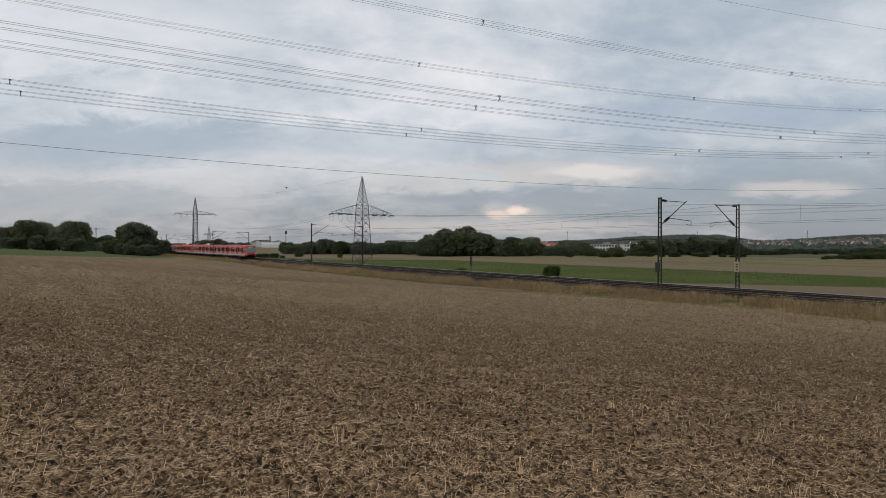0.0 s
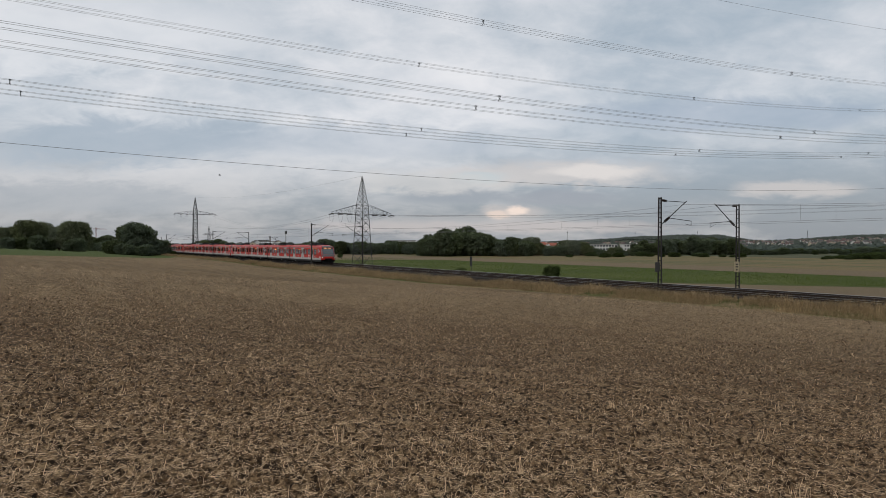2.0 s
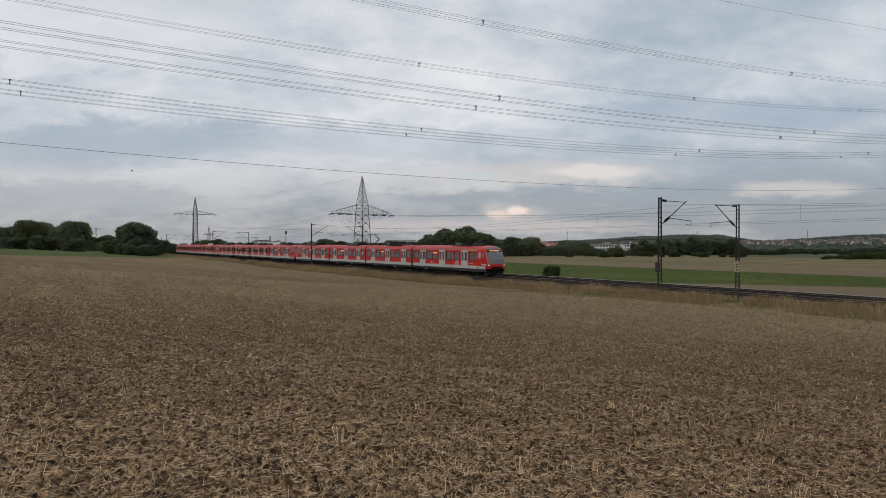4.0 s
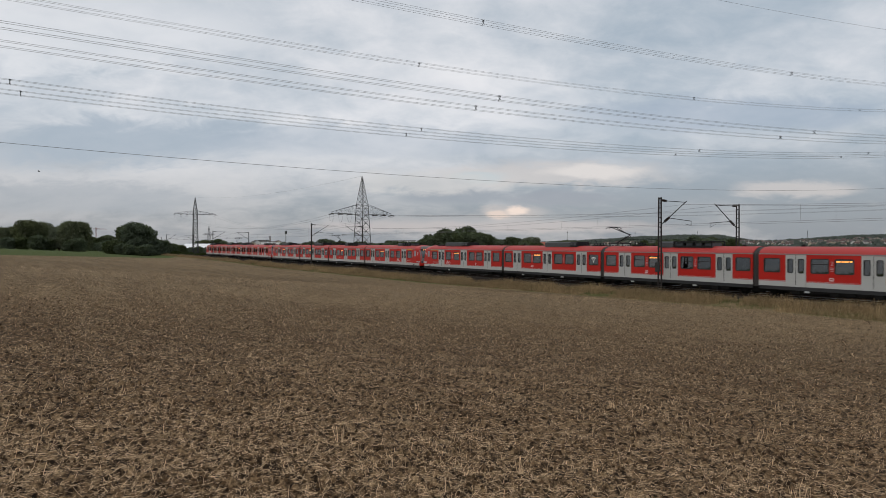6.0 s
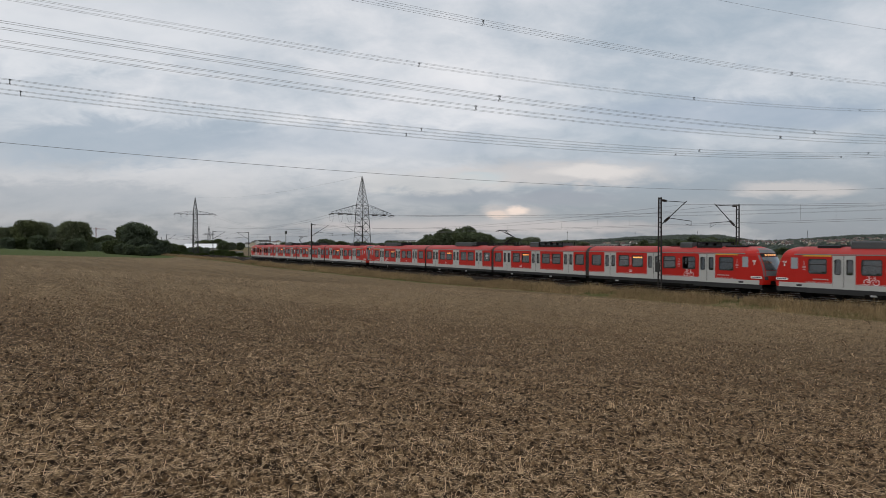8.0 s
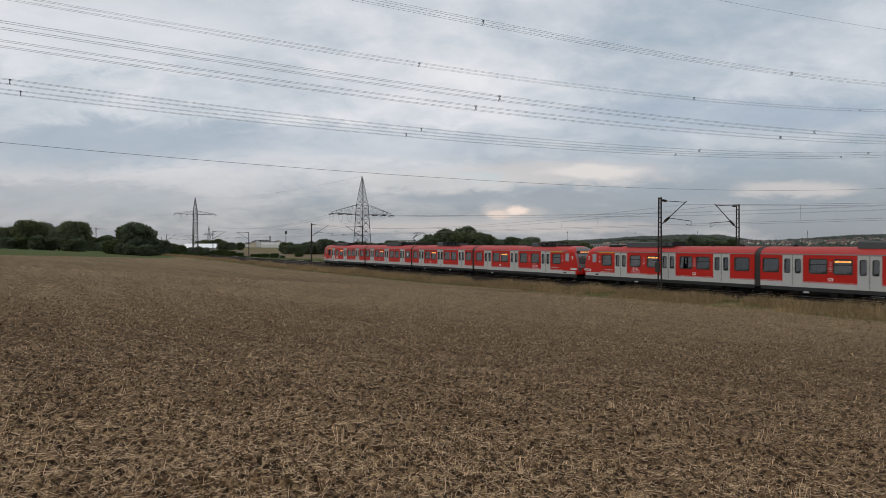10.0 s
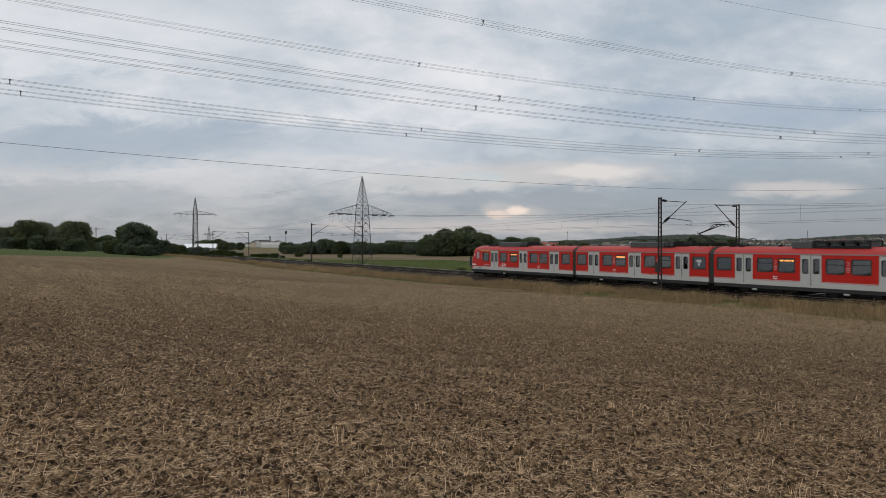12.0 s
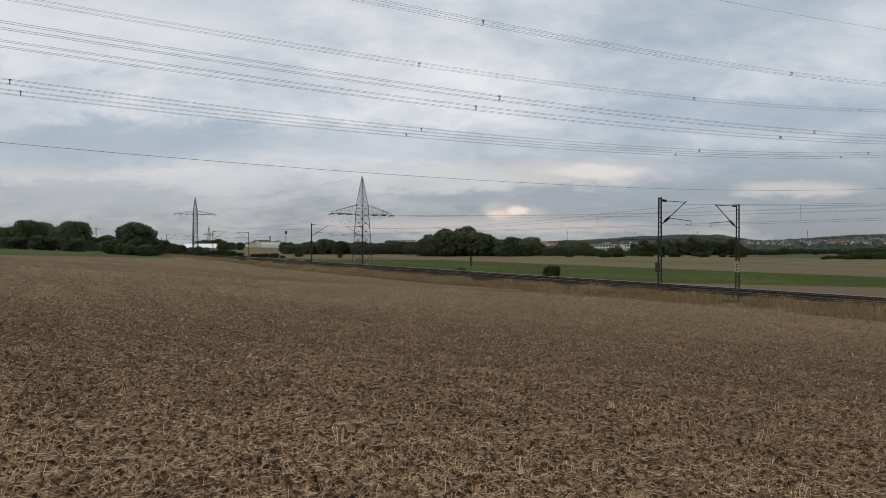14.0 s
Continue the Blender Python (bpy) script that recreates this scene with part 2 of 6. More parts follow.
def tube(bm, pts, r, n=5):
    pts = [Vector(p) for p in pts]
    prev = None
    for i, p in enumerate(pts):
        d = (pts[min(i + 1, len(pts) - 1)] - pts[max(i - 1, 0)]).normalized()
        a = d.cross(Vector((0, 0, 1)) if abs(d.z) < 0.9 else Vector((0, 1, 0))).normalized()
        b = d.cross(a)
        ring = [bm.verts.new(p + (a * math.cos(2 * math.pi * j / n) + b * math.sin(2 * math.pi * j / n)) * r) for j in range(n)]
        if prev:
            for j in range(n):
                bm.faces.new((prev[j], prev[(j + 1) % n], ring[(j + 1) % n], ring[j]))
        prev = ring


def mesh_np(name, verts, faces, material, parent=None, smooth=False):
    """A mesh object from arrays of vertices and equal-sided faces."""
    me = bpy.data.meshes.new(name)
    verts, faces = np.asarray(verts, dtype=np.float32), np.asarray(faces, dtype=np.int32)
    nf, w = faces.shape
    me.vertices.add(len(verts)), me.loops.add(nf * w), me.polygons.add(nf)
    me.vertices.foreach_set("co", verts.ravel())
    me.loops.foreach_set("vertex_index", faces.ravel())
    me.polygons.foreach_set("loop_start", np.arange(0, nf * w, w, dtype=np.int32))
    me.polygons.foreach_set("use_smooth", np.full(nf, smooth))
    me.update(calc_edges=True)
    me.materials.append(material)
    ob = new(name, me)
    if parent is not None:
        ob.parent = parent
    return ob


def vnoise(x, y, seed=0):
    """Value noise on a lattice, -1 to 1."""
    xi, yi = np.floor(x).astype(np.int64), np.floor(y).astype(np.int64)
    fx, fy = x - xi, y - yi
    fx, fy = fx * fx * (3 - 2 * fx), fy * fy * (3 - 2 * fy)

    def h(i, j):
        n = (i * 374761393 + j * 668265263 + seed * 1442695041) & 0xFFFFFFFF
        n = ((n ^ (n >> 13)) * 1274126177) & 0xFFFFFFFF
        return ((n ^ (n >> 16)) & 0xFFFF) / 32767.5 - 1.0

    return (h(xi, yi) * (1 - fx) + h(xi + 1, yi) * fx) * (1 - fy) + (h(xi, yi + 1) * (1 - fx) + h(xi + 1, yi + 1) * fx) * fy


def field_edge(x):
    """Where the tilled field ends before the railway."""
    return -8.2 + 1.1 * sstep(-70.0, -25.0, x)


def sstep(a, b, v):
    t = np.clip((v - a) / (b - a), 0, 1)
    return t * t * (3 - 2 * t)


# ---- the lie of the land ----
def terrain(x, y):
    """Height of the ground: a stubble slope falling to the railway, flat fields beyond, hills far off."""
    x, y = np.asarray(x, dtype=float), np.asarray(y, dtype=float)
    fade = 1.0 - 0.42 * sstep(130, 400, -x) - 0.4 * sstep(400, 1200, -x)
    d = -8.0 - y
    up = 0.081 * 0.5 * (d + np.sqrt(d * d + 9.0)) - 0.04
    up = np.where(up > 5.0, 5.0 + 6.0 * (1 - np.exp(-(up - 5.0) / 6.0)), up)
    z = -0.9 + up * fade
    z = z - 0.3 * sstep(7, 12, y)
    # shallow bank that carries the ballast
    z = z + 0.30 * sstep(-7.0, -4.5, y) * (1 - sstep(8.0, 11.0, y))
    # the verge lies higher near the road end of the line
    z = z + 0.36 * sstep(-70, -22, x) * sstep(-35, -12, y) * (1 - sstep(-5.0, -3.6, y))
    # low bank between field and line, further off
    z = z + 0.45 * sstep(115, 175, -x) * (1 - sstep(420, 600, -x)) * sstep(-13, -7, y) * (1 - sstep(-5.4, -4.4, y))
    # far land
    r = np.hypot(x - EYE.x, y - EYE.y)
    ca, sa = 0.5527, 0.8334
    k = ((x - EYE.x) * ca + (y - EYE.y) * sa) / np.maximum(1.0, (-(x - EYE.x) * sa + (y - EYE.y) * ca))
    front = ((-(x - EYE.x) * sa + (y - EYE.y) * ca) > 0)
    k = np.where(front, k, 0.0)
    valley = sstep(0.08, 0.3, k) * (-7.0 * sstep(450, 1000, r) + 9.0 * sstep(1000, 2200, r))
    # the slope that carries the town
    valley = valley + 7.0 * sstep(0.43, 0.5, k) * sstep(1050, 1900, r) * (1 - sstep(2050, 2700, r))
    ridge = np.interp(k, [0.08, 0.245, 0.31, 0.383, 0.45, 0.485, 0.512, 0.54, 0.5585, 0.62, 0.66, 0.72], [0, 7, 11, 14, 14, 9, 2, 3, 7.0, 9.5, 11.5, 13])
    hill = sstep(2050, 2800, r) * np.maximum(0.0, 2.58 * ridge - 6.0 )
    return z + front * (valley + hill * (1 + 0.10 * vnoise(k * 40, r * 0.002, 5)))


# ---- ground ----
def ground_mat():
    m = bpy.data.materials.new("farmland")
    m.use_nodes = True
    m.node_tree.nodes.clear()
    k = Nodes(m.node_tree)
    p = k.n("TexCoord").outputs["Object"]
    x, y, z = k.sep(p)
    wob = k.math("MULTIPLY", k.math("SUBTRACT", k.noise(p, 0.35, 4.0), 0.5), 2.2)
    yw = k.math("ADD", y, wob)
    big = k.noise(p, 0.045, 4.0, 0.6)
    mid = k.noise(p, 1.4, 5.0, 0.7)
    fine = k.noise(p, 15.0, 4.0, 0.65)
    speck = k.noise(p, 38.0, 3.0, 0.7)
    # wheel and drill rows run across the slope
    rows = k.noise(k.vec("MULTIPLY", p, (0.05, 0.9, 0.0)), 1.0, 3.0, 0.6)
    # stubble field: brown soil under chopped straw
    # soil tone follows the fine relief: low spots dark, crumb tops pale
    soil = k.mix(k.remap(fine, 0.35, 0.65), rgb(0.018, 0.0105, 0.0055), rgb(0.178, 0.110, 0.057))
    chaff = k.mix(k.remap(speck, 0.3, 0.7), rgb(0.185, 0.124, 0.067), rgb(0.42, 0.296, 0.171))
    amount = k.math("ADD", k.remap(mid, 0.3, 0.7, 0.1, 0.65), k.math("MULTIPLY", k.math("SUBTRACT", rows, 0.5), 0.9), clamp=True)
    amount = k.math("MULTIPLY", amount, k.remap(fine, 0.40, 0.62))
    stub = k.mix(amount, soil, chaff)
    coarse = k.noise(p, 5.5, 5.0, 0.75)
    far = k.mix(k.remap(rows, 0.35, 0.65), rgb(0.160, 0.114, 0.061), rgb(0.222, 0.163, 0.090))
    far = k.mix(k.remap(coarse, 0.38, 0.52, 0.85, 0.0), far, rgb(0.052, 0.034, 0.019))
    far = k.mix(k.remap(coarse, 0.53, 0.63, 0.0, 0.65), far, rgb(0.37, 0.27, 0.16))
    eye = k.n("VectorMath", i0=p, i1=(0.0, -47.94, 2.0))
    eye.operation = "DISTANCE"
    stub = k.mix(k.remap(eye.outputs["Value"], 6.0, 36.0, 0.0, 0.75), stub, far)
    # speck also drives the bump; its low spots are coloured darker
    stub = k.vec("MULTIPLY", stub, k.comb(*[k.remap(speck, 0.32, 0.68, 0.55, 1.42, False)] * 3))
    stub = k.vec("MULTIPLY", stub, k.comb(*[k.remap(big, 0.3, 0.7, 0.84, 1.14)] * 3))
    # green margins, verge, fields beyond the railway
    grass = k.mix(k.remap(mid, 0.3, 0.7), rgb(0.040, 0.062, 0.012), rgb(0.070, 0.090, 0.022))
    crop = k.mix(k.remap(fine, 0.3, 0.7), rgb(0.030, 0.047, 0.005), rgb(0.062, 0.080, 0.010))
    crop = k.mix(k.remap(big, 0.4, 0.7, 0.0, 0.55), crop, rgb(0.090, 0.102, 0.024))
    dry = k.mix(k.remap(fine, 0.3, 0.7), rgb(0.14, 0.10, 0.055), rgb(0.22, 0.165, 0.09))
    verge = k.mix(k.remap(k.noise(p, 0.25, 4.0), 0.4, 0.62), dry, grass)
    pale = k.mix(k.remap(fine, 0.3, 0.7), rgb(0.116, 0.087, 0.051), rgb(0.166, 0.126, 0.076))
    swath = k.noise(k.vec("MULTIPLY", p, (0.012, 0.12, 0.0)), 1.0, 4.0, 0.65)
    straw = k.mix(k.remap(swath, 0.42, 0.60), rgb(0.158, 0.120, 0.058), rgb(0.100, 0.096, 0.042))
    straw = k.vec("MULTIPLY", straw, k.comb(*[k.remap(mid, 0.3, 0.7, 0.8, 1.15)] * 3))
    meadow = k.mix(k.remap(big, 0.35, 0.65), rgb(0.048, 0.060, 0.030), rgb(0.080, 0.078, 0.042))
    # hill ground is lifted and blued as well, for the same haze
    hazy_wood = k.mix(k.remap(k.noise(p, 0.02, 4.0), 0.35, 0.65), rgb(0.070, 0.084, 0.074), rgb(0.092, 0.106, 0.092))
    bed = k.mix(k.remap(fine, 0.3, 0.7), rgb(0.024, 0.019, 0.015), rgb(0.055, 0.044, 0.033))

    def over(v, a, w):
        return k.remap(v, a - w, a + w)

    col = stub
    ye = k.math("SUBTRACT", yw, k.remap(x, -70.0, -25.0, 0.0, 1.1))
    col = k.mix(over(ye, -8.3, 1.1), col, verge)
    edge = k.math("ADD", k.math("MULTIPLY", k.math("ADD", x, 95.0), 0.3187), k.math("MULTIPLY", k.math("ADD", y, 52.0), 0.948))
    edge = k.math("ADD", edge, wob)
    left = k.math("SUBTRACT", 1.0, over(edge, 0.0, 0.8))
    col = k.mix(left, col, grass)
    col = k.mix(over(yw, -3.6, 0.4), col, bed)
    col = k.mix(over(yw, 8.4, 0.5), col, crop)
    strip = k.math("SUBTRACT", k.math("ADD", 21.0, k.math("MULTIPLY", k.math("ADD", x, 54.0), 0.714)), yw)
    col = k.mix(k.math("MULTIPLY", over(strip, 0.0, 0.5), over(yw, 8.4, 0.5)), col, pale)
    lim = k.remap(x, -200.0, -160.0, 30.0, 63.0)
    col = k.mix(over(k.math("SUBTRACT", yw, lim), 0.0, 0.8), col, pale)
    col = k.mix(over(yw, 86.0, 1.0), col, straw)
    col = k.mix(over(yw, 190.0, 4.0), col, meadow)
    col = k.mix(over(z, 17.0, 3.0), col, hazy_wood)
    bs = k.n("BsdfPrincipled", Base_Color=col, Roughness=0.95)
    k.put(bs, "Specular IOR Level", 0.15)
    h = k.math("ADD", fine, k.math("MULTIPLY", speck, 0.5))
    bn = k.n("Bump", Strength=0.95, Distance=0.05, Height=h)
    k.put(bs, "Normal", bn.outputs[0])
    k.n("OutputMaterial", Surface=bs.outputs[0])
    return m


def in_field(x, y):
    """1 on the tilled stubble, 0 off it."""
    e = (x + 95) * 0.3187 + (y + 52) * 0.948
    return sstep(-0.5, 1.0, e) * (1 - sstep(-0.8, 0.2, y - field_edge(x)))


def clods(x, y):
    """Loose crumbs and clods of the tilled soil."""
    a = vnoise(x * 1.7, y * 1.7, 1)
    b = vnoise(x * 5.3 + 3, y * 5.3, 2)
    c = vnoise(x * 12.0, y * 12.0 + 9, 3)
    e = vnoise(x * 27.0, y * 27.0 + 5, 4)
    return 0.022 * a + 0.030 * np.maximum(b, -0.5) + 0.046 * np.abs(c) + 0.026 * e


def land(x, y):
    x, y = np.asarray(x, dtype=float), np.asarray(y, dtype=float)
    r = np.hypot(x - EYE.x, y - EYE.y)
    return terrain(x, y) + clods(x, y) * in_field(x, y) * (1 - 0.75 * sstep(15, 60, r))


def build_ground():
    rr = [0.0, 0.9]
    while rr[-1] < 4600:
        r = rr[-1]
        rr.append(r * (1.0090 if r < 40 else (1.018 if r < 400 else 1.05)))
    mid = radians(YAW + 90)
    ang = np.concatenate([mid + np.radians(np.linspace(-44, 44, 620)), mid + np.radians(np.linspace(50, 310, 60))])
    R, A = np.meshgrid(np.array(rr), ang, indexing="ij")
    X, Y = EYE.x + 0.35 + R * np.cos(A), EYE.y - 0.3 + R * np.sin(A)
    Z = land(X, Y)
    nr, na = R.shape
    V = np.stack([X.ravel(), Y.ravel(), Z.ravel()], 1)
    i, j = np.meshgrid(np.arange(nr - 1), np.arange(na), indexing="ij")
    j2 = (j + 1) % na
    F = np.stack([i * na + j, (i + 1) * na + j, (i + 1) * na + j2, i * na + j2], -1).reshape(-1, 4)
    ob = mesh_np("ground", V, F, ground_mat(), smooth=True)
    return tagged(ob, "farmland with a brown stubble field, green crops and distant hills", "ground", kind="structure")


build_ground()

# ---- railway ----
TX0, TX1 = -620.0, 60.0


def build_track():
    bm = bmesh.new()
    prof = [(-4.3, -0.95), (-3.3, -0.55), (-2.3, -0.19), (6.3, -0.19), (7.4, -0.6), (8.4, -1.25)]
    xs = np.arange(TX0, TX1 + 1, 2.0)
    rows = []
    for x in xs:
        rows.append([bm.verts.new((x, y + 0.10 * noise.noise((x * 0.7, y, 0)), z + 0.03 * noise.noise((x * 0.9, y, 3)))) for y, z in prof])
    for a, b in zip(rows[:-1], rows[1:]):
        for i in range(len(prof) - 1):
            bm.faces.new((a[i], b[i], b[i + 1], a[i + 1]))
    bed = part("ballast_bed", bm, BALLAST)
    tagged(bed, "brown weathered ballast bed under two railway tracks", "ballast", kind="structure")
    for n, yc in enumerate((0.0, 4.0)):
        tr = tagged(new("railway_track"), "railway track with rusty rails on concrete sleepers", "railway track", "tracks", "structure")
        for side in (-0.7525, 0.7525):
            bm = bmesh.new()
            box(bm, TX0, TX1, yc + side - 0.07, yc + side + 0.07, -0.172, -0.155)
            box(bm, TX0, TX1, yc + side - 0.012, yc + side + 0.012, -0.155, -0.035)
            box(bm, TX0, TX1, yc + side - 0.036, yc + side + 0.036, -0.035, -0.004)
            rail = part("rail", bm, RAIL, tr)
            bm = bmesh.new()
            box(bm, TX0, TX1, yc + side - 0.03, yc + side + 0.03, -0.004, 0.0)
            part("rail_head", bm, RAILTOP, rail, "shiny running surface of the rail")
        bm = bmesh.new()
        box(bm, -0.13, 0.13, -1.3, 1.3, -0.36, -0.165)
        first = None
        for i in range(150):
            x = -100 + i * 0.6
            if first is None:
                first = part("sleeper", bm, SLEEPER, tr, loc=(x, yc, 0))
            else:
                share("sleeper", first, tr, (x, yc, 0))
        bm = bmesh.new()
        for i in range(700):
            x = -100.6 - i * 0.6
            box(bm, x - 0.13, x + 0.13, yc - 1.3, yc + 1.3, -0.36, -0.165)
        for i in range(80):
            x = -10 + i * 0.6
            box(bm, x - 0.13, x + 0.13, yc - 1.3, yc + 1.3, -0.36, -0.165)
        tagged(part("sleeper_row", bm, SLEEPER, tr), kind="stuff")


build_track()


# ---- overhead line masts ----
def insulator(bm, a, b, r):
    a, b = Vector(a), Vector(b)
    n = 6
    for i in range(n):
        c = a.lerp(b, (i + 0.2) / n)
        beam(bm, c, a.lerp(b, (i + 0.75) / n), r, 8, r * 0.6)
    beam(bm, a, b, r * 0.4, 6)


def catenary_mast(x, y, arm, height=8.6, stay=7.6, sign="", box_on=False, lean=0.0):
    """A lattice channel mast with one cantilever. arm: the y that the contact wire has from the mast, signed."""
    base = float(terrain(x, y))
    base = max(base, -0.95)
    s = 1 if arm > 0 else -1
    root = tagged(new("catenary_mast"), "dark weathered steel catenary mast beside the railway", "catenary mast", "overhead line masts")
    root.location = (x, y, 0)
    bm = bmesh.new()
    box(bm, -0.35, 0.35, -0.35, 0.35, base - 0.5, base + 0.25)
    part("foundation", bm, CONCRETE, root, "grey concrete footing")
    for sx in (-1, 1):
        bm = bmesh.new()
        w0, w1 = 0.17, 0.12
        vs = []
        for z, w in ((base + 0.1, w0), (height, w1)):
            vs.append([bm.verts.new((sx * w + dx, dy, z)) for dx, dy in ((-0.03, -0.07), (0.03, -0.07), (0.03, 0.07), (-0.03, 0.07))])
        for i in range(4):
            bm.faces.new((vs[0][i], vs[0][(i + 1) % 4], vs[1][(i + 1) % 4], vs[1][i]))
        bm.faces.new(vs[1]), bm.faces.new(vs[0][::-1])
        part("channel", bm, MASTSTEEL, root)
    n = int((height - base) / 0.42)
    for i in range(n + 1):
        z = base + 0.3 + (height - base - 0.4) * i / n
        w = 0.17 - 0.05 * (z - base) / (height - base)
        bm = bmesh.new()
        box(bm, -w, w, -0.05, 0.05, z - 0.035, z + 0.035)
        part("batten_plate", bm, MASTSTEEL, root)
    # cantilever: top stay with insulator, diagonal tube with insulator, register arm
    tip = (0.0, arm, stay - 0.05)
    foot = (0.0, s * 0.15, stay - 2.12)
    bm = bmesh.new()
    beam(bm, (0, s * 0.12, stay), (0, s * 0.25, stay), 0.04, 6)
    beam(bm, (0, s * 0.9, stay - 0.04), tip, 0.03, 6)
    part("top_stay", bm, MASTSTEEL, root)
    bm = bmesh.new()
    insulator(bm, (0, s * 0.25, stay), (0, s * 0.9, stay - 0.04), 0.11)
    part("insulator", bm, PORCELAIN, root, "brown porcelain insulator")
    f, t = Vector(foot), Vector(tip)
    bm = bmesh.new()
    beam(bm, f, f.lerp(t, 0.14), 0.045, 6)
    beam(bm, f.lerp(t, 0.34), t + Vector((0, s * 0.1, 0.1)), 0.04, 6)
    part("cantilever_tube", bm, MASTSTEEL, root)
    bm = bmesh.new()
    insulator(bm, f.lerp(t, 0.14), f.lerp(t, 0.34), 0.12)
    part("insulator", bm, PORCELAIN, root, "brown porcelain insulator")
    bm = bmesh.new()
    a = f.lerp(t, 0.30)
    e = Vector((0, arm + s * 0.9, a.z - 0.22))
    beam(bm, a, e, 0.028, 6)
    g = Vector((0, arm + s * 0.8, e.z - 0.05))
    beam(bm, g, g + Vector((0, 0, -0.32)), 0.018, 5)
    beam(bm, g + Vector((0, 0, -0.32)), Vector((0, arm - s * 0.05, 5.77)), 0.018, 5)
    part("register_arm", bm, MASTSTEEL, root)
    if box_on:
        bm = bmesh.new()
        box(bm, -0.32, 0.10, -0.22, -0.09, 1.58, 2.42)
        bmesh.ops.bevel(bm, geom=bm.edges[:], offset=0.02, segments=1, affect="EDGES")
        part("signal_plate", bm, RUBBER, root, "black box on the mast")
    if sign:
        bm = bmesh.new()
        box(bm, -0.25, 0.25, -0.13, -0.10, 1.33, 2.33)
        pl = part("number_plate", bm, SIGNYELLOW, root, "pale yellow kilometre plate")
        for zz, ww in ((2.08, 0.12), (1.84, 0.12), (1.56, 0.08)):
            bm = bmesh.new()
            box(bm, -ww, ww, -0.137, -0.131, zz - 0.06, zz + 0.06)
            part("bar", bm, RUBBER, pl)
    return root


catenary_mast(-33.6, -3.3, 3.6, 8.0, 7.76, box_on=True)
catenary_mast(-32.9, 7.3, -3.6, 7.75, 7.6, sign="bars")
for i in range(1, 6):
    catenary_mast(-33.6 - 80 * i, -3.3, 3.6, 8.0, 7.76)
    catenary_mast(-32.9 - 80 * i, 7.3, -3.6, 7.75, 7.6)


def overhead_line(y, x0):
    """Contact wire, messenger wire and droppers over one track."""
    ln = tagged(new("overhead_line"), "thin dark contact wire hung from a sagging messenger wire", "overhead wire", "overhead lines")
    bm = bmesh.new()
    beam(bm, (TX0, y, 5.75), (TX1, y, 5.75), 0.013, 4)
    part("contact_wire", bm, WIRE, ln)
    bm = bmesh.new()
    sup = [x0 + 80 * i for i in range(-7, 2)]
    pts = []
    for a, b in zip(sup[:-1], sup[1:]):
        for i in range(16):
            t = i / 16
            pts.append((a + (b - a) * t, y, 7.5 - 4 * 1.15 * t * (1 - t)))
        for i in range(1, 8):
            t = i / 8
            x = a + (b - a) * t
            drops = bmesh.new()
            beam(drops, (x, y, 5.75), (x, y, 7.5 - 4 * 1.15 * t * (1 - t)), 0.008, 3)
            part("dropper", drops, WIRE, ln)
    tube(bm, pts, 0.011, 4)
    part("messenger_wire", bm, WIRE, ln)


overhead_line(0.0, -33.6)
overhead_line(4.0, -32.9)


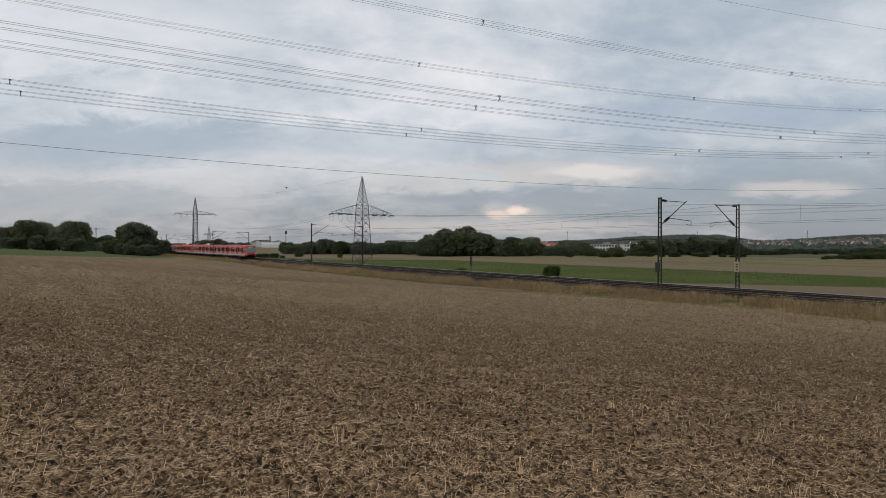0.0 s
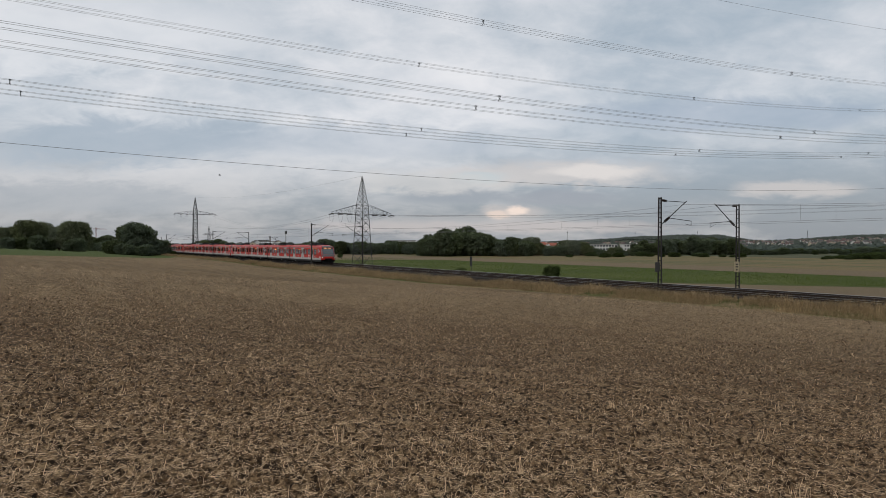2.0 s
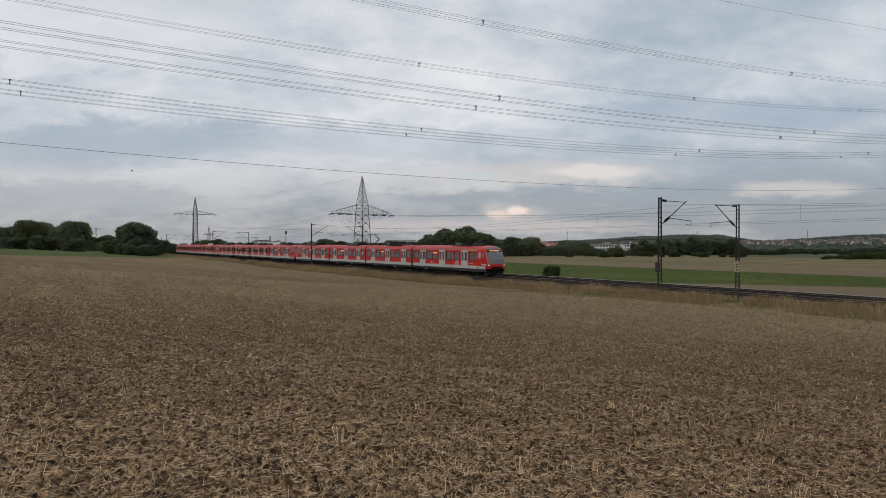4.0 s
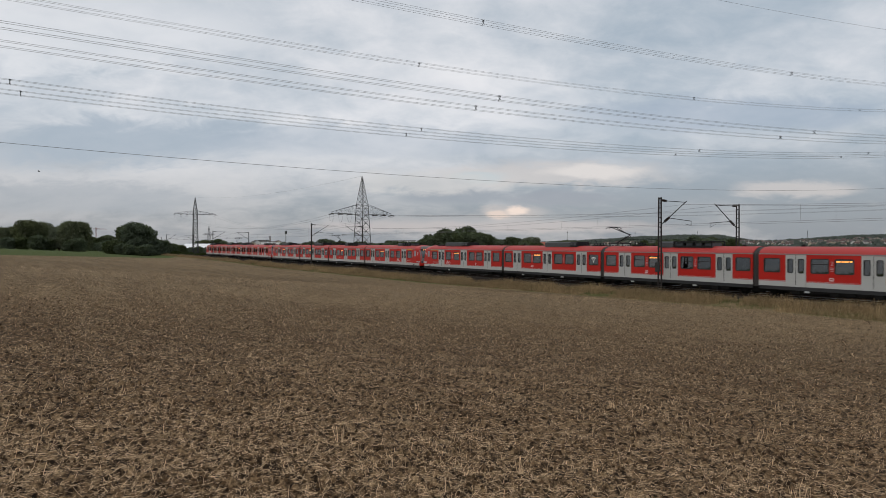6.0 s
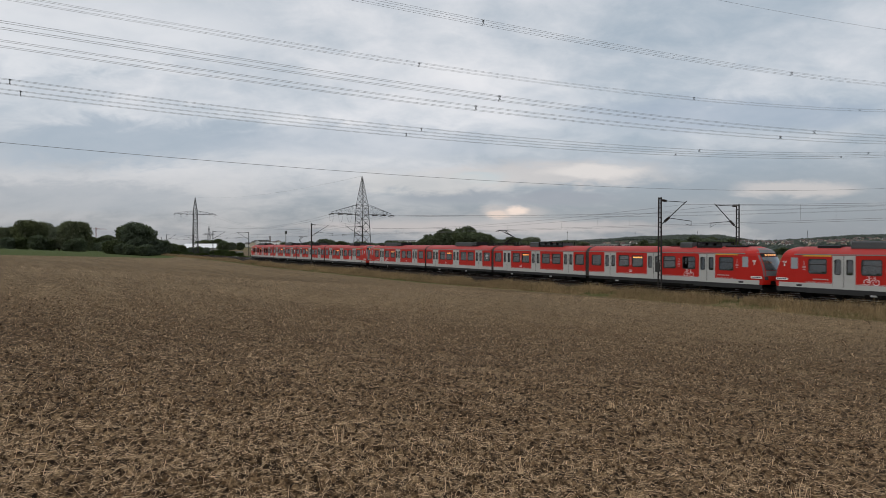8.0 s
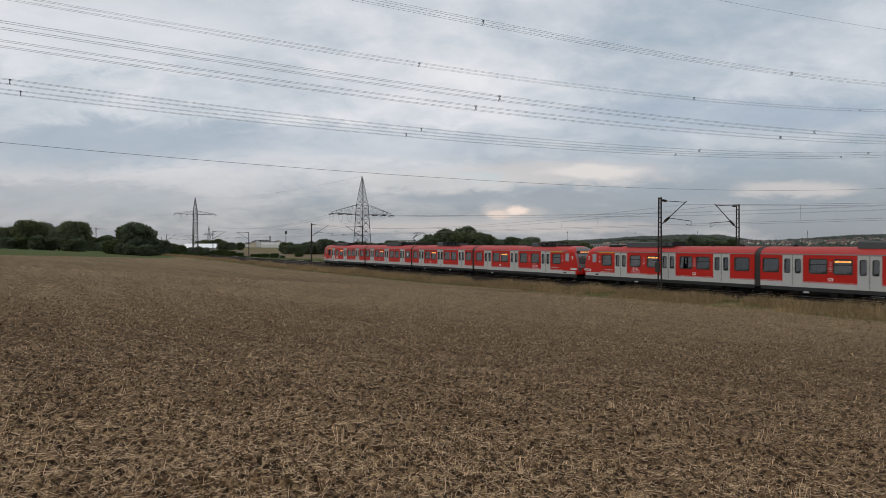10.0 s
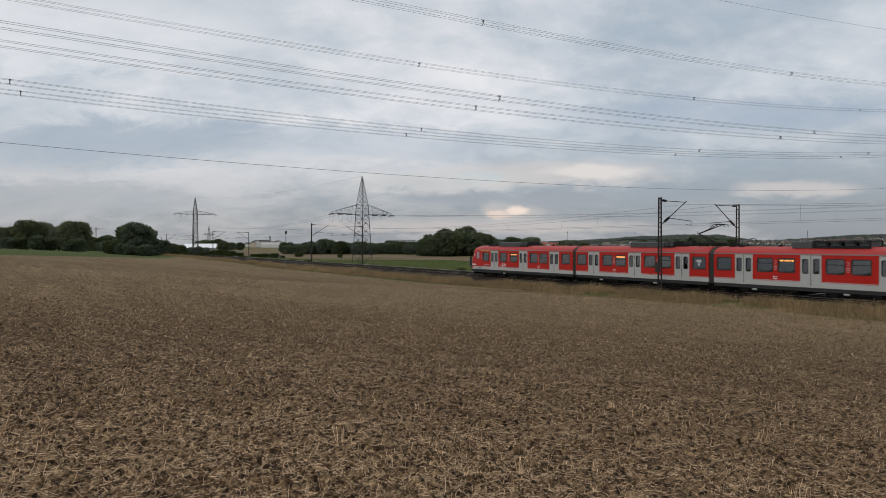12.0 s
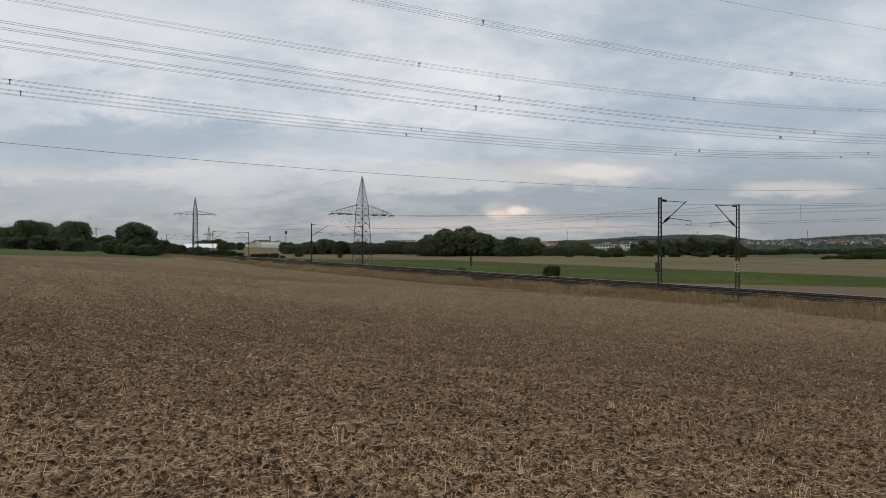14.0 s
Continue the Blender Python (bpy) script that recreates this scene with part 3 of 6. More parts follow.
# ---- lattice pylons ----
def pylon(x, y, height, turn, arm, za, zt, w0, w1, pitch=1.05, bar=0.04, skew=0.0, loop=1.5):
    """A lattice railway-power pylon with one cross-arm."""
    base = float(terrain(x, y))
    root = tagged(new("lattice_pylon"), "grey steel lattice pylon with one wide cross-arm", "power pylon", "pylons")
    root.location, root.rotation_euler = (x, y, base), (0, 0, radians(90 + turn))

    def hw(z):
        return w0 + (w1 - w0) * z / zt if z < zt else w1 * max(0.03, (height - z) / (height - zt))

    bm = bmesh.new()
    for sx in (-1, 1):
        for sy in (-1, 1):
            beam(bm, (sx * hw(0), sy * hw(0), -0.3), (sx * hw(zt), sy * hw(zt), zt), 0.10, 4)
            beam(bm, (sx * hw(zt), sy * hw(zt), zt), (sx * 0.06, sy * 0.06, height), 0.07, 4)
    part("legs", bm, STEEL, root).rotation_euler = (0, 0, radians(skew))
    bm = bmesh.new()
    lv = [0]
    while lv[-1] < height - 1.2:
        lv.append(lv[-1] + max(0.9, hw(lv[-1]) * pitch))
    for a, b in zip(lv[:-1], lv[1:]):
        p, q = hw(a), hw(b)
        m = (p + q) / 2
        for s in (-1, 1):
            # level bars at each joint, and short ties from the crossing to the legs
            beam(bm, (-q, s * q, b), (q, s * q, b), bar * 0.8, 3), beam(bm, (s * q, -q, b), (s * q, q, b), bar * 0.8, 3)
            if q > 0.7:
                beam(bm, (-m, s * m, (a + b) / 2), (m, s * m, (a + b) / 2), bar * 0.6, 3), beam(bm, (s * m, -m, (a + b) / 2), (s * m, m, (a + b) / 2), bar * 0.6, 3)
            beam(bm, (-p, s * p, a), (q, s * q, b), bar, 3)
            beam(bm, (p, s * p, a), (-q, s * q, b), bar, 3)
            beam(bm, (s * p, -p, a), (s * q, q, b), bar, 3)
            beam(bm, (s * p, p, a), (s * q, -q, b), bar, 3)
    part("bracing", bm, STEEL, root).rotation_euler = (0, 0, radians(skew))
    # climbing rungs up one leg
    bm = bmesh.new()
    z = 2.5
    while z < height - 1.0:
        beam(bm, (hw(z), hw(z), z), (hw(z) + 0.22, hw(z), z), 0.02, 3), beam(bm, (hw(z), hw(z), z), (hw(z), hw(z) + 0.22, z), 0.02, 3)
        z += 0.4
    part("climbing_rungs", bm, STEEL, root).rotation_euler = (0, 0, radians(skew))
    for s in (-1, 1):
        bm = bmesh.new()
        w = hw(za)
        tip = Vector((s * arm, 0, za + 0.15))
        for sy in (-1, 1):
            beam(bm, (s * w, sy * w, za), tip, 0.07, 4)
            beam(bm, (s * hw(zt), sy * hw(zt), zt), tip + Vector((0, 0, 0.25)), 0.055, 4)
            for i in range(6):
                t0, t1 = i / 6, (i + 1) / 6
                lo0, lo1 = Vector((s * w, sy * w, za)).lerp(tip, t0), Vector((s * w, sy * w, za)).lerp(tip, t1)
                hi0, hi1 = Vector((s * hw(zt), sy * hw(zt), zt)).lerp(tip, t0), Vector((s * hw(zt), sy * hw(zt), zt)).lerp(tip, t1)
                beam(bm, lo0, hi1, 0.035, 3), beam(bm, lo1, hi1, 0.03, 3)
        for i in range(6):
            t0, t1 = i / 6, (i + 1) / 6
            beam(bm, Vector((s * w, -w, za)).lerp(tip, t0), Vector((s * w, w, za)).lerp(tip, t1), 0.035, 3)
        part("cross_arm", bm, STEEL, root)
        for yy in (0.33, 0.66, 1.0):
            bm = bmesh.new()
            px = s * (w + (arm - w) * yy)
            insulator(bm, (px, 0, za - 0.05), (px, -1.4, za - 0.14), 0.14)
            insulator(bm, (px, 0, za - 0.05), (px, 1.4, za - 0.14), 0.14)
            tube(bm, [(px, -1.4 + 2.8 * i / 10, za - 0.14 - (loop if s < 0 else 0.35) * (1 - ((i - 5) / 5) ** 2)) for i in range(11)], 0.022, 4)
            part("insulator_string", bm, PORCELAIN, root, "strain insulators with a hanging jumper loop")
    for sx in (-1, 1):
        for sy in (-1, 1):
            bm = bmesh.new()
            box(bm, sx * w0 - 0.4, sx * w0 + 0.4, sy * w0 - 0.4, sy * w0 + 0.4, -0.6, 0.12)
            part("footing", bm, CONCRETE, root)
    return root


PY1, PY2, PY3 = (-135.9, 18.5), (-296.0, 12.6), (-585.0, 83.5)
pylon(*PY1, 21.7, 2.0, 8.2, 12.4, 14.9, 1.75, 1.0, 1.5, 0.05, 17.0, 1.9)
pylon(*PY2, 26.4, 0.0, 8.9, 18.7, 20.4, 1.15, 0.8, 1.7, 0.05)
pylon(*PY3, 21.5, 10.0, 5.0, 14.0, 15.5, 1.6, 0.8, 1.9, 0.04)


def conductor(name, pts, r, label, sag=0.0, group="power lines"):
    bm = bmesh.new()
    a, b = Vector(pts[0]), Vector(pts[1])
    row = []
    for i in range(41):
        t = i / 40
        q = a.lerp(b, t)
        q.z -= 4 * sag * t * (1 - t)
        row.append(q)
    tube(bm, row, r, 5)
    return tagged(part(name, bm, WIRE), label, "power line", group)


def pylon_wires():
    za1, za2 = 12.4 - 1.3, 18.7 - 1.2
    for off in (-8.2, -5.9, 5.9, 8.2):
        a = (PY1[0] - 0.03 * off, PY1[1] + off, za1)
        b = (PY2[0], PY2[1] + off * 1.08, za2)
        conductor("railway_power_line", [a, b], 0.018, "thin railway power conductor between lattice pylons", 5.0)
        e = (3.5 + 0.2 * off, 91.3 + off, za1 + 0.6)
        conductor("railway_power_line", [a, e], 0.015, "thin railway power conductor between lattice pylons", 1.83)
        conductor("railway_power_line", [b, (PY3[0], PY3[1] + off * 0.6, 13.0)], 0.018, "thin railway power conductor between lattice pylons", 6.0)
    conductor("earth_wire", [(PY1[0], PY1[1], 20.6), (PY2[0], PY2[1], 25.3)], 0.014, "thin earth wire between lattice pylon tips", 2.0)


pylon_wires()


# ---- high-voltage line that crosses overhead ----
def to_world(k, depth, up):
    """A place by its sideways slope, depth and height as seen from the field path."""
    return Vector((EYE.x + depth * (-0.8334 + 0.5527 * k), EYE.y + depth * (0.5527 + 0.8334 * k), EYE.z + up))


def hv_bundle(k0, z0, low, rise, tau0, name="high_voltage_line", pair=True, r=0.012, spacers=(0.0, 50.0, 100.0)):
    """One four-conductor bundle: k0, z0 give a point on its plan line; low is the lowest height over the eye, at tau0 metres along."""
    wx, wz = 0.871, 0.4914
    x0 = k0 * z0
    root = tagged(new(name), "four-conductor high-voltage line with spacers" if pair else "single thin overhead earth wire", "power line", "high-voltage lines")

    def at(t, off, dz=0.0):
        X, Z = x0 + wx * t + wz * off, z0 + wz * t - wx * off
        return to_world(X / Z, Z, low + rise * (t - tau0) ** 2 + dz)

    for s, up in (((-0.2, 0.2), (0.2, 0.2), (-0.2, -0.2), (0.2, -0.2)) if pair else ((0.0, 0.0),)):
        bm = bmesh.new()
        tube(bm, [at(t, s, up) for t in np.arange(-62, 262, 6.0)], r, 5)
        part("conductor", bm, WIRE, root)
    if pair:
        for t in spacers:
            bm = bmesh.new()
            beam(bm, at(t, -0.22, 0.22), at(t, 0.22, -0.22), 0.028, 5)
            beam(bm, at(t, 0.22, 0.22), at(t, -0.22, -0.22), 0.028, 5)
            beam(bm, at(t - 0.1, 0, 0.24), at(t + 0.1, 0, 0.18), 0.035, 5)
            part("spacer", bm, BOXDARK, root)
    return root


K = lambda px: (px - 784) / 1085.0
hv_bundle(K(742), 75.0, 21.77, 0.000378, -18.1)
hv_bundle(K(855), 59.0, 21.02, 0.000407, -22.1, spacers=(0.0, 50.0))
hv_bundle(K(884), 56.0, 13.21, 0.000376, -11.6, spacers=(0.0, 50.0))
hv_bundle(K(842), 60.6, 13.35, 0.000376, -10.8, spacers=(0.0, 50.0))
hv_bundle(K(746), 73.6, 13.65, 0.000400, -5.3, spacers=(-40.5, 0.0, 50.0, 101.0))
hv_bundle(K(719), 78.0, 13.82, 0.000361, -7.0, spacers=(-40.5, 0.0, 50.0, 100.0))
hv_bundle(K(1260), 75.0, 25.45, 0.000273, -127.1, "earth_wire", False, 0.014)
hv_bundle(K(784), 80.0, 8.60, 0.000311, 3.7, "overhead_wire", False, 0.022)


def cable_trough():
    bm = bmesh.new()
    box(bm, TX0, TX1, 7.75, 8.35, -1.3, -0.24)
    tagged(part("cable_trough", bm, mat("pale_concrete", (0.20, 0.195, 0.18), 0.9, vary=0.2, scale=0.5, fine=0.15)), "pale concrete cable trough along the railway", "cable trough", kind="structure")


cable_trough()


# ---- the train ----
HW = 1.51
Z_SK, Z_ST0, Z_ST1, Z_TOP, Z_ROOF = 0.50, 0.85, 1.20, 3.20, 3.80


def half_width(z):
    """Half width of the car body at a height."""
    if z <= 3.05:
        return HW
    t = (z - 3.05) / (Z_ROOF - 3.05)
    return HW * math.sqrt(max(0.0, 1 - t ** 2.3))


ROOF_Z = [3.20, 3.32, 3.44, 3.55, 3.64, 3.71, 3.76, 3.79, 3.80]


def wall(bm, x0, x1, z0, z1, holes, side, thick=0.05):
    """A flat side wall with rectangular openings cut through it."""
    xs = sorted({x0, x1, *[h[0] for h in holes], *[h[1] for h in holes]})
    zs = sorted({z0, z1, *[h[2] for h in holes], *[h[3] for h in holes]})

    def solid(i, j):
        if not (0 <= i < len(xs) - 1 and 0 <= j < len(zs) - 1):
            return False
        cx, cz = (xs[i] + xs[i + 1]) / 2, (zs[j] + zs[j + 1]) / 2
        return not any(h[0] < cx < h[1] and h[2] < cz < h[3] for h in holes)

    yo, yi = side * HW, side * (HW - thick)
    for i in range(len(xs) - 1):
        for j in range(len(zs) - 1):
            if not solid(i, j):
                continue
            a, b, c, d = xs[i], xs[i + 1], zs[j], zs[j + 1]
            for y in (yo, yi):
                bm.faces.new([bm.verts.new(p) for p in ((a, y, c), (b, y, c), (b, y, d), (a, y, d))])
            for di, dj, q in ((-1, 0, ((a, c), (a, d))), (1, 0, ((b, c), (b, d))), (0, -1, ((a, c), (b, c))), (0, 1, ((a, d), (b, d)))):
                if not solid(i + di, j + dj):
                    (p0, p1), (q0, q1) = q
                    bm.faces.new([bm.verts.new(v) for v in ((p0, yo, p1), (q0, yo, q1), (q0, yi, q1), (p0, yi, p1))])


def rounded(bm, x0, x1, z0, z1, r, y0, y1, hole=None):
    """A plate with rounded corners between y0 and y1; hole: the width of a frame left round an opening."""
    def ring(d):
        pts = []
        for cx, cz, a0 in ((x1 - r, z1 - r, 0), (x0 + r, z1 - r, 90), (x0 + r, z0 + r, 180), (x1 - r, z0 + r, 270)):
            for i in range(4):
                a = radians(a0 + 30 * i)
                pts.append((cx + (r - d) * math.cos(a), cz + (r - d) * math.sin(a)))
        return pts

    out = ring(0.0)
    n = len(out)
    va, vb = [bm.verts.new((x, y0, z)) for x, z in out], [bm.verts.new((x, y1, z)) for x, z in out]
    for i in range(n):
        bm.faces.new((va[i], va[(i + 1) % n], vb[(i + 1) % n], vb[i]))
    if hole is None:
        bm.faces.new(va), bm.faces.new(vb)
        return
    inn = ring(hole)
    wa, wb = [bm.verts.new((x, y0, z)) for x, z in inn], [bm.verts.new((x, y1, z)) for x, z in inn]
    for i in range(n):
        j = (i + 1) % n
        bm.faces.new((va[i], va[j], wa[j], wa[i])), bm.faces.new((vb[i], vb[j], wb[j], wb[i]))
        bm.faces.new((wa[i], wa[j], wb[j], wb[i]))


END_WIN = [(2.62, 3.84), (6.03, 7.25), (7.95, 9.17), (11.38, 12.60), (12.98, 14.20), (16.38, 17.60)]
END_DOOR = [4.94, 10.22, 15.25]
MID_WIN = [(0.43, 1.65), (3.80, 5.02), (5.42, 6.64), (8.76, 9.98), (10.38, 11.60), (13.72, 14.94)]
MID_DOOR = [2.64, 7.66, 12.68]
WZ0, WZ1 = 1.88, 2.92
DOOR_W = 0.76


def proto_parts():
    """Shared meshes: one door leaf, one window frame and pane, one bogie; kept as data for all cars."""
    made = {}
    bm = bmesh.new()
    wall(bm, -0.72, -0.02, 0.97, 3.17, [(-0.58, -0.18, 1.86, 2.90)], 1, 0.045)
    wall(bm, 0.02, 0.72, 0.97, 3.17, [(0.18, 0.58, 1.86, 2.90)], 1, 0.045)
    bmesh.ops.translate(bm, verts=bm.verts, vec=(0, -HW, 0))
    made["door"] = bm
    bm = bmesh.new()
    for c in (-0.38, 0.38):
        rounded(bm, c - 0.22, c + 0.22, 1.84, 2.92, 0.12, -0.012, 0.012, 0.045)
    box(bm, -0.02, 0.02, -0.045, 0.004, 0.97, 3.17)
    made["seal"] = bm
    bm = bmesh.new()
    for c in (-0.38, 0.38):
        box(bm, c - 0.20, c + 0.20, -0.02, -0.012, 1.86, 2.90)
    for v in bm.verts:
        v.co.y -= 0.01 + (v.co.z - 1.9) * 0.044
    made["dpane"] = bm
    bm = bmesh.new()
    rounded(bm, -0.63, 0.63, WZ0 - 0.02, WZ1 + 0.02, 0.13, -0.014, 0.014, 0.07)
    made["wframe"] = bm
    bm = bmesh.new()
    rounded(bm, -0.63, 0.63, WZ0 - 0.02, WZ1 + 0.02, 0.13, -0.014, 0.014, 0.07)
    box(bm, -0.58, 0.58, -0.012, 0.012, 2.50, 2.56)
    made["wframe_vent"] = bm
    bm = bmesh.new()
    box(bm, -0.60, 0.60, -0.012, -0.004, WZ0, WZ1)
    # the glass leans in a little towards the roof
    for v in bm.verts:
        v.co.y -= (v.co.z - WZ0) * 0.044
    made["wpane"] = bm
    out = {}
    mats = {"door": PALE, "seal": RUBBER, "dpane": GLASS, "wframe": RUBBER, "wframe_vent": RUBBER, "wpane": GLASS}
    for key, b in made.items():
        me = bpy.data.meshes.new(key)
        b.to_mesh(me), b.free()
        me.materials.append(mats[key])
        out[key] = me
    return out


PROTO = proto_parts()


def put(name, key, parent, x, side, label=""):
    o = new(name, PROTO[key])
    o.parent = parent
    o.location = (x, side * HW, 0)
    if side < 0:
        o.rotation_euler = (0, 0, math.pi)
    if name in ("window_pane", "door_pane"):
        o.visible_shadow = False
    return tagged(o, label)


def bars(bm, x0, x1, z0, z1, n, y, side, gap=0.3):
    w = (x1 - x0) / n
    for i in range(n):
        ya, yb = sorted((side * y, side * (y + 0.004)))
        box(bm, x0 + i * w, x0 + (i + 1 - gap) * w, ya, yb, z0, z1)


def nose_edge(z):
    """How far behind the tip the front's edge lies at a height."""
    pts = ((0.5, 0.30), (0.9, 0.14), (1.2, 0.10), (1.7, 0.14), (2.1, 0.21), (2.7, 0.40), (3.2, 0.62), (3.55, 0.86), (3.8, 1.35))
    for (a, ea), (b, eb) in zip(pts[:-1], pts[1:]):
        if z <= b:
            return ea + (eb - ea) * (z - a) / (b - a)
    return pts[-1][1]


def nose_point(L, z, u, out=0.0):
    """On the front: u from -1 to 1 across."""
    w = half_width(z) * 0.93
    e = nose_edge(z)
    a = u * math.pi / 2
    return Vector((L - e + 0.36 * math.cos(a) * min(1.0, 0.35 + w / 1.4) - 0.36 + out, w * (0.35 * math.sin(a) + 0.65 * u), z))


def nose_strip(L, z0, z1, u0, u1, out, nz=8, nu=12):
    bm = bmesh.new()
    g = [[bm.verts.new(nose_point(L, z0 + (z1 - z0) * i / nz, u0 + (u1 - u0) * j / nu, out)) for j in range(nu + 1)] for i in range(nz + 1)]
    for i in range(nz):
        for j in range(nu):
            bm.faces.new((g[i][j], g[i][j + 1], g[i + 1][j + 1], g[i + 1][j]))
    bmesh.ops.solidify(bm, geom=bm.faces[:], thickness=0.02)
    return bm


def car_shell(parent, x0, x1, wins, doors, vents, nose=0):
    """One car: walls with openings, roof, stripe, skirt, windows, doors, seats. nose: +1 or -1 where a cab end is."""
    door_gaps = [(d - 0.74, d + 0.74, 0.97, 3.18) for d in doors]
    win_holes = [(a + 0.02, b - 0.02, WZ0, WZ1) for a, b in wins]
    bx0, bx1 = x0, x1
    bm = bmesh.new()
    for s in (-1, 1):
        wall(bm, bx0, bx1, Z_ST1, Z_TOP, win_holes + [(a, b, Z_ST1, c2) for a, b, c, c2 in door_gaps], s)
    for x in (bx0, bx1):
        pts = [(s * half_width(z), z) for s, zz in ((1, [0.85, 3.05] + ROOF_Z), (-1, ([0.85, 3.05] + ROOF_Z)[::-1])) for z in zz]
        bm.faces.new([bm.verts.new((x + (0.02 if x == bx0 else -0.02), y, z)) for y, z in pts[:-1]])
    if nose:
        tip = bx1 + 2.62 if nose > 0 else bx0 - 2.62
        zs = [0.85, 1.2, 1.6, 2.0, 2.4, 2.8, 3.05] + ROOF_Z[:-1]
        rows = []
        for z in zs:
            w = half_width(z)
            row = [Vector((2.62, -w, z)), Vector((1.6, -w * 0.985, z))] if z < 3.5 else [Vector((2.62, -w, z)), Vector((2.2, -w, z))]
            pts = [nose_point(0, z, -1 + 2 * j / 14) for j in range(15)]
            pts = [Vector((-p.x, p.y, p.z)) for p in pts]
            row += pts
            row += [Vector((v.x, -v.y, v.z)) for v in row[:2][::-1]]
            rows.append([bm.verts.new((tip - nose * v.x, v.y, v.z)) for v in row])
        for a, b in zip(rows[:-1], rows[1:]):
            for j in range(len(a) - 1):
                bm.faces.new((a[j], a[j + 1], b[j + 1], b[j]))
        bm.faces.new(rows[-1])
    car = part("car_body", bm, RED, parent)
    # roof
    bm = bmesh.new()
    prof = [(-half_width(z), z) for z in ROOF_Z] + [(half_width(z), z) for z in ROOF_Z[:-1][::-1]]
    xs = [bx0, bx1]
    if nose > 0:
        xs = [bx0, bx1 + 0.62]
    elif nose < 0:
        xs = [bx0 - 0.62, bx1]
    rows = [[bm.verts.new((x, y * 1.003, z + 0.006)) for y, z in prof] for x in xs]
    for j in range(len(prof) - 1):
        bm.faces.new((rows[0][j], rows[0][j + 1], rows[1][j + 1], rows[1][j]))
    rf = part("roof", bm, ROOF_RED_SKY, car, "red rounded roof, its colour paled for sky light")
    for p in rf.data.polygons:
        p.use_smooth = True
    # light grey cantrail line and lower stripe, on both sides
    for s in (-1, 1):
        bm = bmesh.new()
        a, b = sorted((s * (HW - 0.04), s * (HW + 0.012)))
        box(bm, bx0 + (-0.75 if nose < 0 else 0), bx1 + (0.75 if nose > 0 else 0), a, b, 3.205, 3.275)
        part("cantrail", bm, CANTRAIL, car, "dull grey line under the roof")
        bm = bmesh.new()
        wall(bm, bx0, bx1, Z_ST0, Z_ST1 - 0.002, [(p, q, 0.97, 1.3) for p, q, c, c2 in door_gaps], s)
        if nose:
            a, b = sorted((s * (HW - 0.06), s * (HW + 0.006)))
            box(bm, min(tip - nose * 0.75, tip - nose * 2.62), max(tip - nose * 0.75, tip - nose * 2.62), a, b, Z_ST0, Z_ST1 - 0.02)
        part("stripe", bm, PALE, car, "light grey lower stripe")
        bm = bmesh.new()
        a, b = sorted((s * (HW - 0.10), s * (HW - 0.02)))
        box(bm, bx0 + 0.03, bx1 - 0.03, a, b, Z_SK + 0.08, Z_ST0)
        if nose:
            box(bm, min(tip - nose * 0.55, tip - nose * 2.62), max(tip - nose * 0.55, tip - nose * 2.62), a, b, Z_SK, Z_ST0)
            q = sorted((tip - nose * 2.62, tip - nose * 6.4))
            box(bm, q[0], q[1], a, b, Z_SK - 0.02, Z_SK + 0.08)
        part("skirt", bm, SKIRT, car, "dark grey skirt")
    # floor, ceiling lining, seats
    bm = bmesh.new()
    box(bm, bx0 + 0.05, bx1 - 0.05, -HW + 0.06, HW - 0.06, 0.88, 0.98)
    box(bm, bx0 + 0.05, bx1 - 0.05, -HW + 0.08, HW - 0.08, 3.12, 3.16)
    part("interior_lining", bm, LINING, car)
    # full-length black box put in so the underfloor reads as deep shade
    bm = bmesh.new()
    box(bm, bx0 + 0.1 - (1.2 if nose < 0 else 0), bx1 - 0.1 + (1.2 if nose > 0 else 0), -1.12, 1.12, 0.46, 0.87)
    part("underframe", bm, DARK, car, "black underframe box that fills the shade under the floor")
    bm = bmesh.new()
    for a, b in wins:
        for s in (-1, 1):
            for x in (a + 0.02, b - 0.16):
                y = sorted((s * 0.45, s * 1.42))
                box(bm, x, x + 0.14, y[0], y[1], 1.0, 2.12 + 0.06 * s)
            y = sorted((s * 0.45, s * 1.42))
            box(bm, a - 0.2, b + 0.2, y[0], y[1], 1.25, 1.42)
    part("seats", bm, SEAT, car, "dark blue seats")
    for s in (-1, 1):
        for i, (a, b) in enumerate(wins):
            c = (a + b) / 2
            f = put("window_frame", "wframe_vent" if i in vents else "wframe", car, c, s)
            put("window_pane", "wpane", car, c, s)
        for d in doors:
            put("door", "door", car, d, s, "light grey double-leaf sliding door")
            put("door_seal", "seal", car, d, s)
            put("door_pane", "dpane", car, d, s)
    return car


def sticker(name, draw, parent, material, label=""):
    bm = bmesh.new()
    draw(bm)
    return part(name, bm, material, parent, label)


